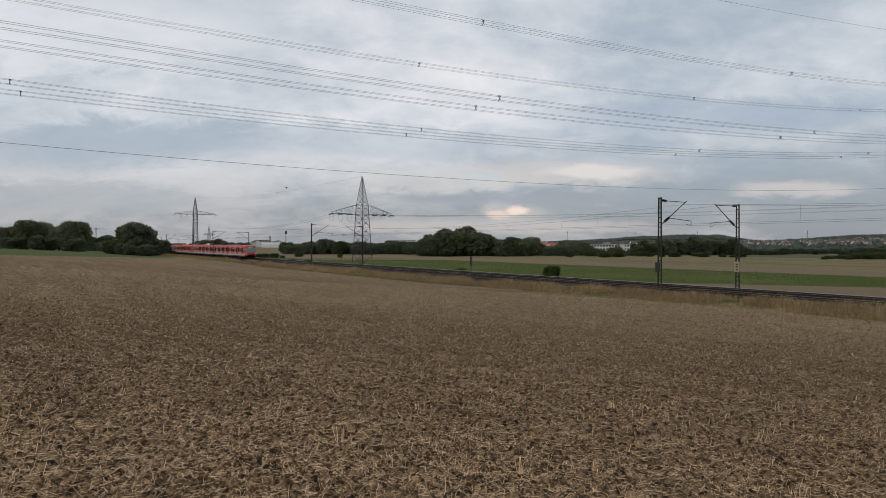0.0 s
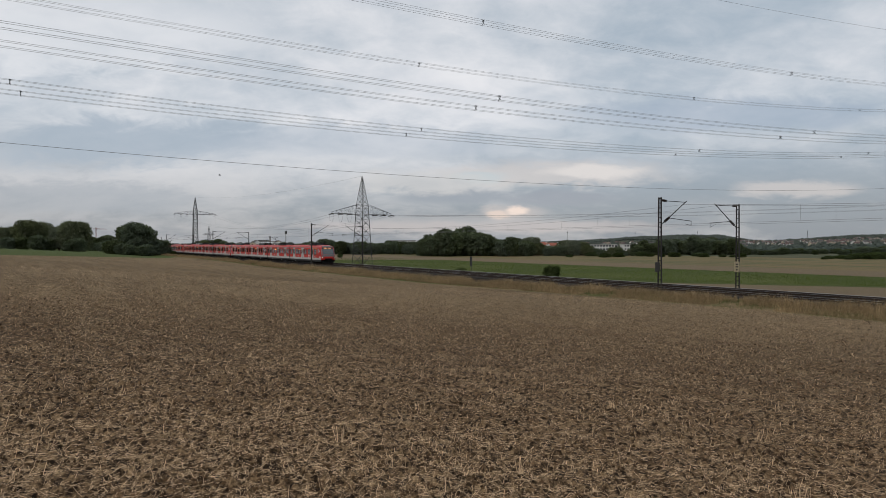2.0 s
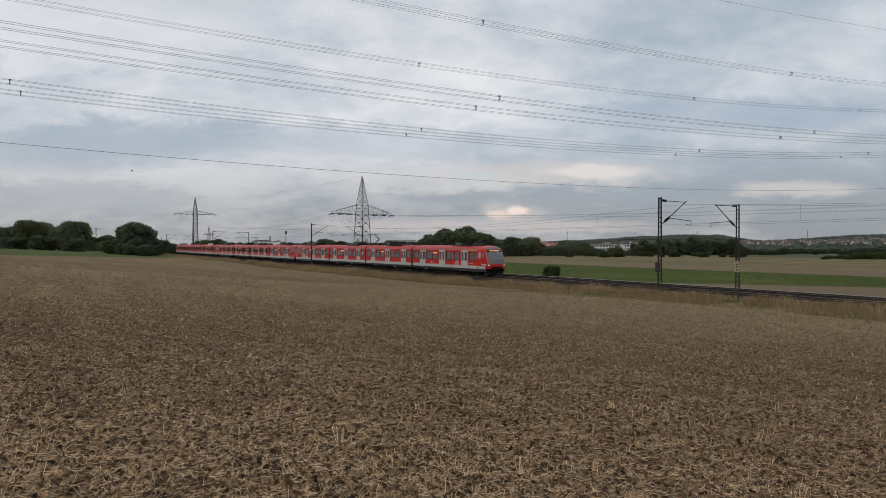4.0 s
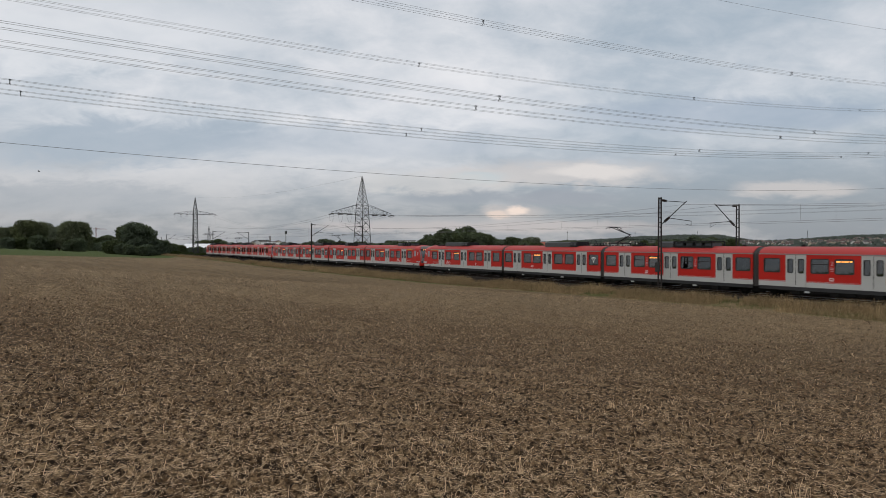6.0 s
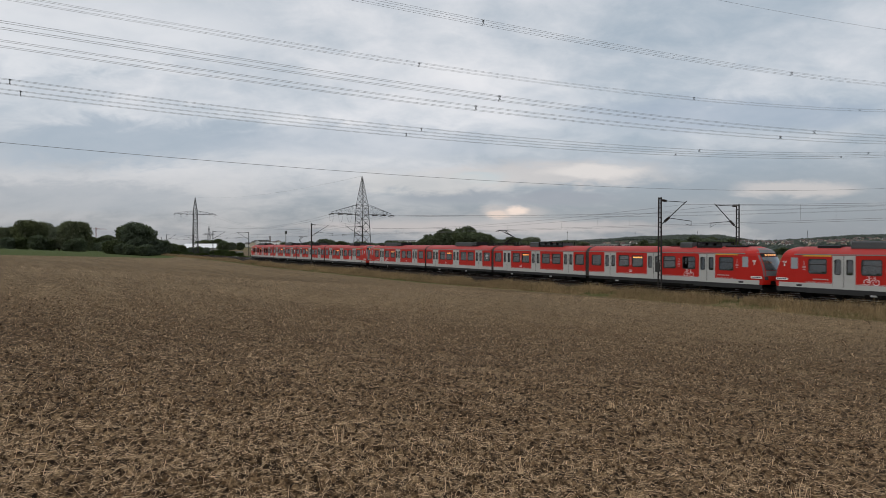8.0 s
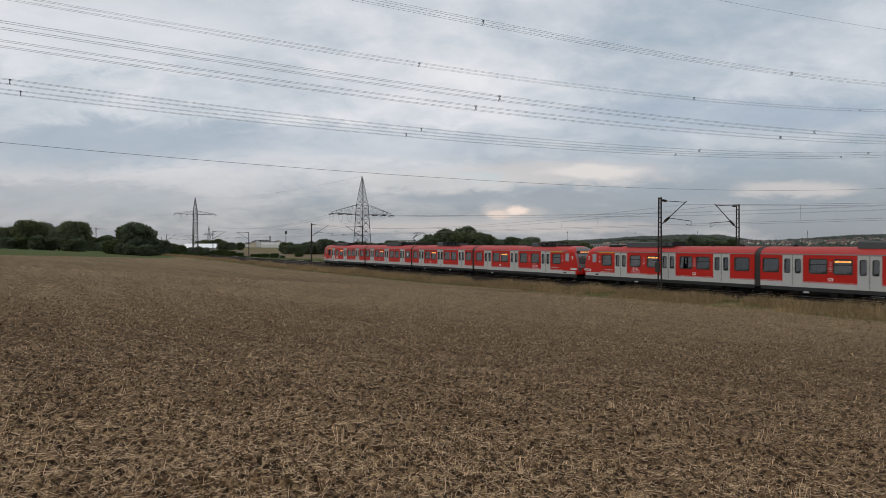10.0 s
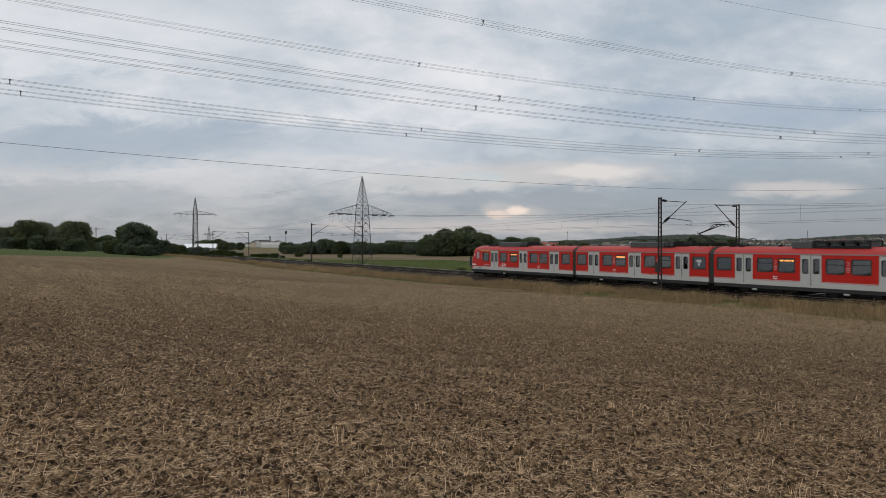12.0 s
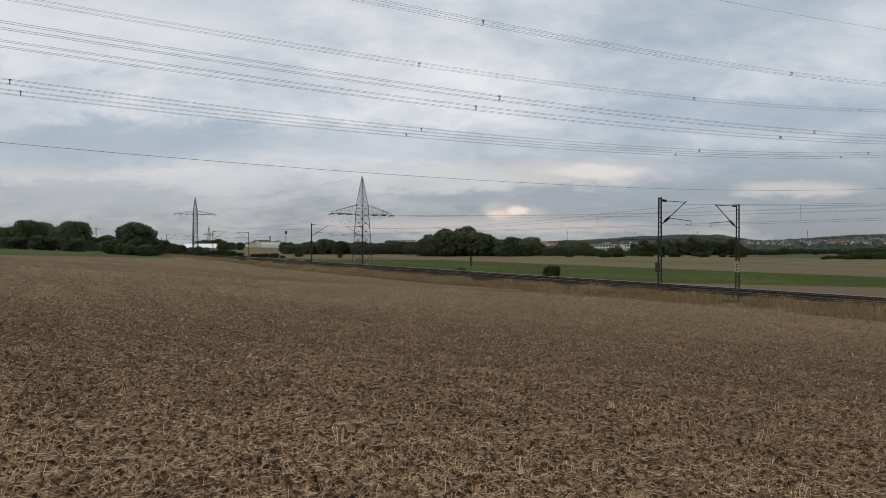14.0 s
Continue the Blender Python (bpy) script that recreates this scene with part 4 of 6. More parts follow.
def markings(car, side, wins, amber, wifi, bike, two, rail_box):
    """Small signs on one side. Lists of places along the car."""
    y = HW + 0.003
    mir = 1 if side < 0 else -1
    def b2(bm, x0, x1, z0, z1, yy=y):
        a, b = sorted((side * yy, side * (yy + 0.004)))
        box(bm, min(x0, x1), max(x0, x1), a, b, z0, z1)
    for x in amber:
        bm = bmesh.new()
        for i, w in enumerate((0.22, 0.1, 0.13, 0.16, 0.12, 0.2)):
            b2(bm, x - 0.5 + i * 0.17, x - 0.5 + i * 0.17 + w * 0.72, 2.70, 2.80 + 0.02 * (i % 2), HW - 0.012)
        part("destination_display", bm, AMBER, car, "lit amber destination display in a window")
    for x in two:
        cu = bpy.data.curves.new("digit", "FONT")
        cu.body, cu.size, cu.extrude, cu.align_x = "2", 0.42, 0.003, "CENTER"
        o = new("class_number", cu)
        o.parent = car
        o.location = (x, side * (y + 0.002), 2.46)
        o.rotation_euler = (math.pi / 2, 0, 0 if side < 0 else math.pi)
        cu.materials.append(CLASSMARK)
        bm = bmesh.new()
        b2(bm, x - 0.12, x + 0.12, 2.28, 2.34), b2(bm, x - 0.12, x + 0.12, 2.16, 2.22), b2(bm, x - 0.09, x + 0.09, 2.04, 2.08)
        part("class_pictograms", bm, CLASSMARK, car)
    for x in bike:
        bm = bmesh.new()
        def ring(cx, cz, r):
            pts = [(cx + r * math.cos(a), side * y, cz + r * math.sin(a)) for a in np.linspace(0, 2 * math.pi, 13)]
            tube(bm, pts, 0.018, 4)
        ring(x - 0.27, 1.42, 0.19), ring(x + 0.27, 1.42, 0.19)
        P = [(x - 0.27, 1.42), (x - 0.08, 1.42), (x + 0.17, 1.72), (x - 0.15, 1.70), (x - 0.08, 1.42)]
        tube(bm, [(a, side * y, c) for a, c in P], 0.018, 4)
        tube(bm, [(a, side * y, c) for a, c in ((x + 0.27, 1.42), (x + 0.15, 1.84), (x + 0.25, 1.86))], 0.018, 4)
        tube(bm, [(a, side * y, c) for a, c in ((x - 0.27, 1.42), (x - 0.15, 1.70), (x - 0.17, 1.80), (x - 0.25, 1.80), (x - 0.1, 1.80))], 0.018, 4)
        part("bicycle_pictogram", bm, WHITE, car, "white bicycle pictogram")
    for x, z, sc in wifi:
        bm = bmesh.new()
        for r in (0.11, 0.24, 0.37):
            pts = [(x + sc * r * math.sin(a), side * (y + 0.008), z + sc * r * math.cos(a)) for a in np.linspace(-0.8, 0.8, 9)]
            tube(bm, pts, 0.032 * sc, 4)
        beam(bm, (x, side * y, z - 0.06 * sc), (x, side * (y + 0.012), z - 0.06 * sc), 0.07 * sc, 10)
        part("wireless_pictogram", bm, WHITE, car, "white wireless-network pictogram")
    for x in rail_box:
        bm = bmesh.new()
        b2(bm, x - 0.15, x + 0.15, 1.38, 1.58)
        lg = part("operator_mark", bm, WHITE, car, "small white operator panel")
        bm = bmesh.new()
        b2(bm, x - 0.11, x - 0.015, 1.42, 1.54, y + 0.005), b2(bm, x + 0.015, x + 0.11, 1.42, 1.54, y + 0.005)
        part("bars", bm, RED, lg)


def roof_box(parent, x0, x1, w, h, material, name="roof_box", louvres=0):
    bm = bmesh.new()
    z0 = Z_ROOF - 0.12
    vs = []
    for x in (x0, x1):
        vs.append([bm.verts.new((x, y, z)) for y, z in ((-w, z0), (-w, Z_ROOF + h * 0.75), (-w * 0.8, Z_ROOF + h), (w * 0.8, Z_ROOF + h), (w, Z_ROOF + h * 0.75), (w, z0))])
    for i in range(6):
        bm.faces.new((vs[0][i], vs[0][(i + 1) % 6], vs[1][(i + 1) % 6], vs[1][i]))
    bm.faces.new(vs[0][::-1]), bm.faces.new(vs[1])
    ob = part(name, bm, material, parent)
    if louvres:
        n = louvres
        w0 = (x1 - x0) / n
        bm = bmesh.new()
        for i in range(n):
            for s in (-1, 1):
                a, b = sorted((s * w, s * (w + 0.02)))
                box(bm, x0 + i * w0 + 0.08, x0 + (i + 1) * w0 - 0.08, a, b, Z_ROOF + 0.04, Z_ROOF + h * 0.7)
        part("louvre_panel", bm, BOXDARK if material is BOXGREY else BOXGREY, ob)
    return ob


def roof_frame(parent, x0, x1, w, h, bays):
    """Cooling gear on the roof: an open frame of bays with coolers inside."""
    bm = bmesh.new()
    z0, z1 = Z_ROOF - 0.12, Z_ROOF + h
    for s in (-1, 1):
        a, b = sorted((s * w, s * (w - 0.07)))
        box(bm, x0, x1, a, b, z1 - 0.08, z1), box(bm, x0, x1, a, b, z0, Z_ROOF + 0.06)
        for i in range(bays + 1):
            x = x0 + (x1 - x0 - 0.09) * i / bays
            box(bm, x, x + 0.09, a - 0.004, b + 0.004, z0, z1 - 0.004)
    box(bm, x0 + 0.1, x1 - 0.1, -w + 0.12, w - 0.12, z1 - 0.06, z1 - 0.01)
    frame_ob = part("cooler_frame", bm, BOXDARK, parent, "dark open frame of roof coolers")
    for i in range(bays):
        bm = bmesh.new()
        c, half = x0 + (x1 - x0) * (i + 0.5) / bays, (x1 - x0) / bays / 2 - 0.16
        box(bm, c - half, c + half, -w + 0.2, w - 0.2, z0, Z_ROOF + h * 0.72)
        part("cooler", bm, BOXGREY, frame_ob)


def bogie(parent, x, driven=True):
    bm = bmesh.new()
    for s in (-1, 1):
        a, b = sorted((s * 1.0, s * 1.15))
        box(bm, x - 1.75, x + 1.75, a, b, 0.42, 0.62)
        box(bm, x - 0.5, x + 0.5, a - 0.02, b + 0.02, 0.30, 0.8)
        for dx in (-1.2, 1.2):
            box(bm, x + dx - 0.22, x + dx + 0.22, a, b + 0.05, 0.28, 0.62)
    box(bm, x - 0.3, x + 0.3, -1.1, 1.1, 0.45, 0.8)
    bg = part("bogie", bm, DARK, parent, "dark bogie")
    for dx in (-1.2, 1.2):
        bm = bmesh.new()
        for s in (-0.75, 0.75):
            beam(bm, (x + dx, s - 0.065, 0.425), (x + dx, s + 0.065, 0.425), 0.425, 20)
        beam(bm, (x + dx, -0.9, 0.425), (x + dx, 0.9, 0.425), 0.08, 8)
        part("wheelset", bm, DARK, bg)
    return bg


def pantograph(parent, x, d, up):
    """A single-arm current collector. d: the way the knee points."""
    bm = bmesh.new()
    for s in (-0.55, 0.55):
        beam(bm, (x - 0.9, s, Z_ROOF + 0.28), (x + 0.9, s, Z_ROOF + 0.28), 0.05, 6)
        for dx in (-0.8, 0.8):
            insulator(bm, (x + dx, s, Z_ROOF - 0.02), (x + dx, s, Z_ROOF + 0.25), 0.09)
    for dx in (-0.6, 0.0, 0.6):
        beam(bm, (x + dx, -0.55, Z_ROOF + 0.28), (x + dx, 0.55, Z_ROOF + 0.28), 0.05, 6)
    base = part("pantograph_base", bm, BOXDARK, parent, "dark pantograph base on insulators")
    top = 5.74 if up else Z_ROOF + 0.55
    knee = Vector((x + d * 1.25, 0, 4.86)) if up else Vector((x + d * 1.5, 0, Z_ROOF + 0.42))
    foot = Vector((x - d * 0.35, 0, Z_ROOF + 0.30))
    head = Vector((x - d * 0.75, 0, top - 0.12)) if up else Vector((x - d * 0.4, 0, top - 0.08))
    bm = bmesh.new()
    beam(bm, foot, knee, 0.07, 6, 0.05)
    beam(bm, foot + Vector((d * 0.35, 0, 0)), knee + Vector((d * 0.12, 0, -0.1)), 0.025, 5)
    part("lower_arm", bm, BOXDARK, base)
    bm = bmesh.new()
    for s in (-1, 1):
        beam(bm, knee, head + Vector((0, s * 0.35, 0)), 0.04, 5, 0.03)
    beam(bm, knee + Vector((d * 0.15, 0, 0.02)), head + Vector((d * 0.1, 0, -0.1)), 0.02, 5)
    part("upper_arm", bm, BOXDARK, base)
    bm = bmesh.new()
    for dx in (-0.2, 0.2):
        pts = [(head.x + dx, y, head.z + 0.10 - (0.22 if abs(y) > 0.8 else (0.06 if abs(y) > 0.65 else 0))) for y in (-0.97, -0.85, -0.66, 0.66, 0.85, 0.97)]
        tube(bm, pts, 0.03, 5)
    beam(bm, (head.x - 0.2, -0.35, head.z), (head.x + 0.2, -0.35, head.z), 0.025, 5)
    beam(bm, (head.x - 0.2, 0.35, head.z), (head.x + 0.2, 0.35, head.z), 0.025, 5)
    part("collector_head", bm, BOXDARK, base)
    return base


def cab_end(root, car, tip, nose, lit):
    """Windscreen, lamps, display, side window, coupler of one cab."""
    def flip(bm):
        for v in bm.verts:
            v.co.x = tip + nose * v.co.x
        return bm
    ws = part("windscreen", flip(nose_strip(0, 1.95, 2.98, -0.80, 0.80, 0.012)), DARKGLASS, car, "dark curved windscreen")
    for s in (-1, 1):
        bm = flip(nose_strip(0, 1.50, 3.62, 0.86 * s if s > 0 else -0.97, 0.97 if s > 0 else -0.86, 0.006, 8, 3))
        part("screen_pillar", bm, CABGREY, car, "grey pillar beside the windscreen")
    part("header_panel", flip(nose_strip(0, 3.30, 3.66, -0.80, 0.80, 0.010)), CABGREY, car, "grey panel over the windscreen")
    part("display_panel", flip(nose_strip(0, 3.00, 3.28, -0.80, 0.80, 0.010)), BOXDARK, car)
    bm = bmesh.new()
    for i in range(6):
        u = -0.5 + i * 0.16
        b = nose_strip(0, 3.07, 3.21, u, u + 0.1, 0.025, 2, 2)
        me = bpy.data.meshes.new("tmp")
        b.to_mesh(me), b.free()
        bm.from_mesh(me)
        bpy.data.meshes.remove(me)
    part("front_display", flip(bm), DIMAMBER, car, "amber front destination display")
    part("front_panel", flip(nose_strip(0, 1.52, 1.92, -0.80, 0.80, 0.010)), CABGREY, car, "grey panel under the windscreen")
    for s in (-1, 1):
        u0, u1 = sorted((s * 0.52, s * 0.99))
        part("bumper", flip(nose_strip(0, 0.86, 1.16, u0, u1, 0.02)), RED, car, "red lower front corner")
        u0, u1 = sorted((s * 0.66, s * 0.92))
        part("lamp_glass", flip(nose_strip(0, 1.22, 1.50, u0, u1, 0.014, 3, 4)), DARKGLASS, car, "dark oval lamp glass")
        u0, u1 = sorted((s * 0.76, s * 0.88))
        part("headlight", flip(nose_strip(0, 1.30, 1.42, u0, u1, 0.022, 3, 4)), LAMPON if lit else DARKGLASS, car, "lit white headlight" if lit else "unlit headlight")
        # cab side window and fleet stripes
        bm = bmesh.new()
        y0, y1 = sorted((s * (HW - 0.01), s * (HW + 0.012)))
        rounded(bm, min(tip - nose * 2.10, tip - nose * 1.62), max(tip - nose * 2.10, tip - nose * 1.62), 2.18, 3.0, 0.05, y0, y1)
        part("cab_window", bm, mat("cab_side_glass", (0.30, 0.33, 0.36), 0.12, vary=0.1, fine=0.0), car, "narrow grey cab side window")
        bm = bmesh.new()
        a, b = sorted((s * (HW - 0.0), s * (HW + 0.008)))
        q = sorted((tip - nose * 0.52, tip - nose * 1.40))
        rounded(bm, q[0], q[1], 1.32, 1.50, 0.06, a, b)
        em = part("operator_badge", bm, WHITE, car, "white badge with dark bars")
        bm = bmesh.new()
        for i in range(5):
            box(bm, q[0] + 0.1 + i * 0.14, q[0] + 0.2 + i * 0.14, a - 0.002, b + 0.003, 1.37, 1.45)
        part("bars", bm, RUBBER, em)
        bm = bmesh.new()
        a, b = sorted((s * (HW + 0.013), s * (HW + 0.018)))
        q = sorted((tip - nose * 2.47, tip - nose * 4.37))
        box(bm, q[0], q[1], a, b, 3.10, 3.20)
        part("class_stripe", bm, YELLOW, car, "yellow first-class stripe")
        bm = bmesh.new()
        bars(bm, *sorted((tip - nose * 3.17, tip - nose * 4.22)), 1.44, 1.52, 7, HW + 0.003, s)
        part("lettering", bm, PALE, car)
        bm = bmesh.new()
        x = tip - nose * 2.54
        cu = bpy.data.curves.new("digit", "FONT")
        cu.body, cu.size, cu.extrude, cu.align_x = "1", 0.42, 0.003, "CENTER"
        cu.materials.append(CLASSMARK)
        o = new("class_number", cu)
        o.parent = car
        o.location, o.rotation_euler = (x, s * (HW + 0.005), 2.50), (math.pi / 2, 0, 0 if s < 0 else math.pi)
        for zz, ww in ((2.38, 0.12), (2.27, 0.12), (2.15, 0.08)):
            box(bm, x - ww, x + ww, *sorted((s * (HW + 0.003), s * (HW + 0.008))), zz - 0.03, zz + 0.03)
        part("class_pictograms", bm, CLASSMARK, car)
        bm = bmesh.new()
        x = tip - nose * 1.14
        for r in (0.075, 0.15, 0.225):
            tube(bm, [(x + r * math.sin(a), s * (HW * 0.988 + 0.012), 2.50 + r * math.cos(a)) for a in np.linspace(-0.8, 0.8, 7)], 0.021, 4)
        box(bm, x - 0.03, x + 0.03, *sorted((s * (HW - 0.03), s * (HW + 0.012))), 2.36, 2.52)
        part("wireless_pictogram", bm, WHITE, car, "white wireless-network pictogram")
        # flat black patch on the wall, painted as the shade of a step hollow
        bm = bmesh.new()
        q = sorted((tip - nose * 2.0, tip - nose * 2.4))
        box(bm, q[0], q[1], *sorted((s * (HW + 0.004), s * (HW + 0.012))), 0.93, 1.06)
        part("step_shade", bm, RUBBER, car)
    # black plate on the nose skin paints the dark of the coupler opening
    part("coupler_shade", flip(nose_strip(0, 0.86, 1.14, -0.50, 0.50, 0.012)), DARK, car, "black plate for the shade in the coupler opening")
    bm = bmesh.new()
    box(bm, *sorted((tip - nose * 0.1, tip - nose * 0.9)), -0.14, 0.14, 0.80, 1.08)
    box(bm, *sorted((tip + nose * 0.02, tip - nose * 0.3)), -0.26, 0.26, 0.72, 1.16)
    part("coupler", bm, DARK, car, "black automatic coupler")
    bm = bmesh.new()
    box(bm, *sorted((tip - nose * 0.5, tip - nose * 0.7)), -1.2, 1.2, 0.22, 0.62)
    part("rail_guard", bm, DARK, car)


def build_unit(lit, flip, raised):
    """A four-car electric multiple unit. Its own x runs forward from its tail; flip: which way the roof gear faces."""
    root = tagged(new("electric_train"), "red four-car electric commuter train with light grey doors", "train", "train units")
    L, g = 67.4, (18.24, 33.70, 49.16)
    c1 = car_shell(root, 2.4, g[0] - 0.24, END_WIN, END_DOOR, (0, 1, 2, 4), -1)
    c2 = car_shell(root, g[0] + 0.24, g[1] - 0.24, [(g[0] + a, g[0] + b) for a, b in MID_WIN], [g[0] + d for d in MID_DOOR], (1, 2, 4))
    c3 = car_shell(root, g[1] + 0.24, g[2] - 0.24, [(g[2] - b, g[2] - a) for a, b in MID_WIN], [g[2] - d for d in MID_DOOR], (1, 2, 4))
    c4 = car_shell(root, g[2] + 0.24, L - 2.4, [(L - b, L - a) for a, b in END_WIN], [L - d for d in END_DOOR], (0, 1, 2, 4), 1)
    cab_end(root, c1, -0.22, -1, False)
    cab_end(root, c4, L + 0.22, 1, lit)
    for s in (-1, 1):
        markings(c1, s, END_WIN, [8.56], [], [6.64], [7.6, 12.79], [12.8])
        markings(c2, s, MID_WIN, [g[0] + 6.03], [(g[0] + 14.33, 2.28, 1.0)], [], [g[0] + 5.22, g[0] + 10.18], [g[0] + 5.25])
        markings(c3, s, MID_WIN, [g[2] - 9.37], [], [], [g[2] - 5.22, g[2] - 10.18], [g[2] - 10.2])
        markings(c4, s, END_WIN, [L - 12.0 + 0.0], [], [L - 6.64], [L - 7.6, L - 12.79], [L - 12.8])
    for gx in g:
        bm = bmesh.new()
        zz = [0.75, 3.05] + ROOF_Z
        for i in range(7):
            x = gx - 0.24 + 0.48 * i / 6
            sc = 0.985 if i % 2 else 0.955
            pts = [(half_width(z) * sc, z * (1.0 if z < 3 else 0.995)) for z in zz] + [(-half_width(z) * sc, z * (1.0 if z < 3 else 0.995)) for z in zz[:-1][::-1]]
            ring = [bm.verts.new((x, y, z)) for y, z in pts]
            if i:
                for j in range(len(ring)):
                    bm.faces.new((prev[j], prev[(j + 1) % len(ring)], ring[(j + 1) % len(ring)], ring[j]))
            prev = ring
        part("gangway_bellows", bm, BELLOWS, root, "dark grey gangway bellows")
        bogie(root, gx)
    bogie(root, 3.3), bogie(root, L - 3.3)
    # gear under the floor; black cases run long to carry the underside's shade
    cases = {}
    for x0, x1 in ((5.3, 15.9), (20.4, 24.9), (26.7, 31.5), (35.9, 40.6), (42.4, 46.9), (51.5, 62.1)):
        bm = bmesh.new()
        box(bm, x0, x1, -1.25, 1.25, 0.26, 0.90)
        box(bm, x0 + 0.5, x1 - 1.1, -1.36, 1.36, 0.36, 0.86)
        part("underfloor_case", bm, DARK, root, "black underfloor equipment")
        for i in range(int((x1 - x0) / 0.9)):
            for yc in (-1.37, 1.37):
                at = (x0 + 0.3 + 0.9 * i, yc, 0)
                if i % 3 in cases:
                    share("equipment_box", cases[i % 3], root, at)
                    continue
                bm = bmesh.new()
                box(bm, 0, 0.55 + 0.1 * (i % 3), -0.07, 0.07, 0.30 + 0.07 * ((i * 7) % 3), 0.80)
                cases[i % 3] = part("equipment_box", bm, DARK, root, "black equipment box", loc=at)
        bm = bmesh.new()
        box(bm, x0 + 1.25, x0 + 1.62, -1.465, -1.445, 0.44, 0.56)
        part("data_plate", bm, PALE, root)
    # roof gear
    roof_box(root, 2.9, 4.4, 0.8, 0.10, BOXDARK)
    roof_box(root, 5.15, 8.98, 0.95, 0.40, BOXGREY)
    roof_box(root, 9.0, 10.3, 0.95, 0.40, BOXDARK, louvres=2)
    roof_box(root, L - 3.8, L - 1.95, 0.70, 0.10, BOXDARK)
    roof_box(root, L - 7.9, L - 6.75, 0.90, 0.34, BOXGREY)
    roof_frame(root, L - 6.3, L - 4.0, 0.90, 0.38, 3)
    roof_box(root, L - 9.2, L - 8.0, 0.5, 0.05, BOXDARK)
    roof_box(root, 24.95, 28.72, 0.95, 0.40, BOXGREY)
    roof_box(root, 28.74, 29.7, 0.95, 0.42, BOXDARK, louvres=2)
    roof_box(root, 39.9, 41.3, 0.95, 0.42, BOXGREY)
    roof_frame(root, 41.4, 45.1, 0.95, 0.44, 4)
    for x in (13.6, 16.2, 20.4, 30.2, 38.6, 47.4, 52.0):
        bm = bmesh.new()
        box(bm, x - 0.12, x + 0.12, -0.15, 0.15, Z_ROOF - 0.05, Z_ROOF + 0.12)
        beam(bm, (x, 0, Z_ROOF + 0.1), (x + 0.05, 0, Z_ROOF + 0.28), 0.03, 5)
        part("antenna", bm, BOXDARK, root)
    d = -1 if not flip else 1
    pantograph(root, g[1] + d * 0.9, d, raised)
    for x, h in ((g[1] - d * 1.2, 0.32), (g[1] - d * 2.0, 0.3), (g[1] + d * 3.1, 0.42), (g[1] + d * 3.6, 0.3)):
        bm = bmesh.new()
        for s in (-0.4, 0.0, 0.4):
            insulator(bm, (x, s, Z_ROOF - 0.03), (x, s, Z_ROOF + h), 0.10)
        box(bm, x - 0.25, x + 0.25, -0.5, 0.5, Z_ROOF - 0.04, Z_ROOF + 0.08)
        part("roof_insulators", bm, BOXDARK, root)
    bm = bmesh.new()
    x = g[1] - d * 2.6
    tube(bm, [(x + 0.45 * math.cos(a), 0.1, Z_ROOF + 0.05 + 0.62 * math.sin(a)) for a in np.linspace(0, math.pi, 11)], 0.03, 5)
    part("roof_cable", bm, BOXDARK, root, "black cable looped over the roof")
    return root


UNIT_TAIL = build_unit(False, False, True)
UNIT_MID = build_unit(False, True, True)
UNIT_HEAD = build_unit(True, True, True)


# ---- trees ----
def crown_np(rng, lobes, count, size, droop=0.0):
    """Leaf clumps as small folded quads scattered through ellipsoid lobes, thicker near their skins."""
    vol = np.array([l[3] * l[4] * l[5] for l in lobes]) ** 0.67
    pick = rng.choice(len(lobes), count, p=vol / vol.sum())
    L = np.array(lobes)[pick]
    d = rng.normal(size=(count, 3))
    d /= np.linalg.norm(d, axis=1)[:, None]
    rad = rng.uniform(0.30, 1.0, count) ** 0.5 * (1 + 0.10 * rng.normal(size=count))
    c = L[:, :3] + d * L[:, 3:6] * rad[:, None]
    n = 0.6 * d + 0.9 * rng.normal(size=(count, 3)) + np.array([0, 0, 0.35])
    n /= np.linalg.norm(n, axis=1)[:, None]
    a = np.cross(n, rng.normal(size=(count, 3)))
    a /= np.linalg.norm(a, axis=1)[:, None]
    b = np.cross(n, a)
    s = size * rng.uniform(0.6, 1.5, count)[:, None]
    fold = n * s * 0.35
    P = np.stack([c - a * s + fold, c - b * s * 0.6, c + a * s + fold, c + b * s * 0.6], 1)
    V = P.reshape(-1, 3)
    i = np.arange(count) * 4
    F = np.concatenate([np.stack([i, i + 1, i + 3], 1), np.stack([i + 1, i + 2, i + 3], 1)])
    return V, F


def limb(bm, a, b, r0, r1):
    a, b = Vector(a), Vector(b)
    m = a.lerp(b, 0.5) + Vector((random.uniform(-1, 1), random.uniform(-1, 1), 0.3)) * (b - a).length * 0.08
    beam(bm, a, m, r0, 6, (r0 + r1) / 2), beam(bm, m, b, (r0 + r1) / 2, 6, r1)


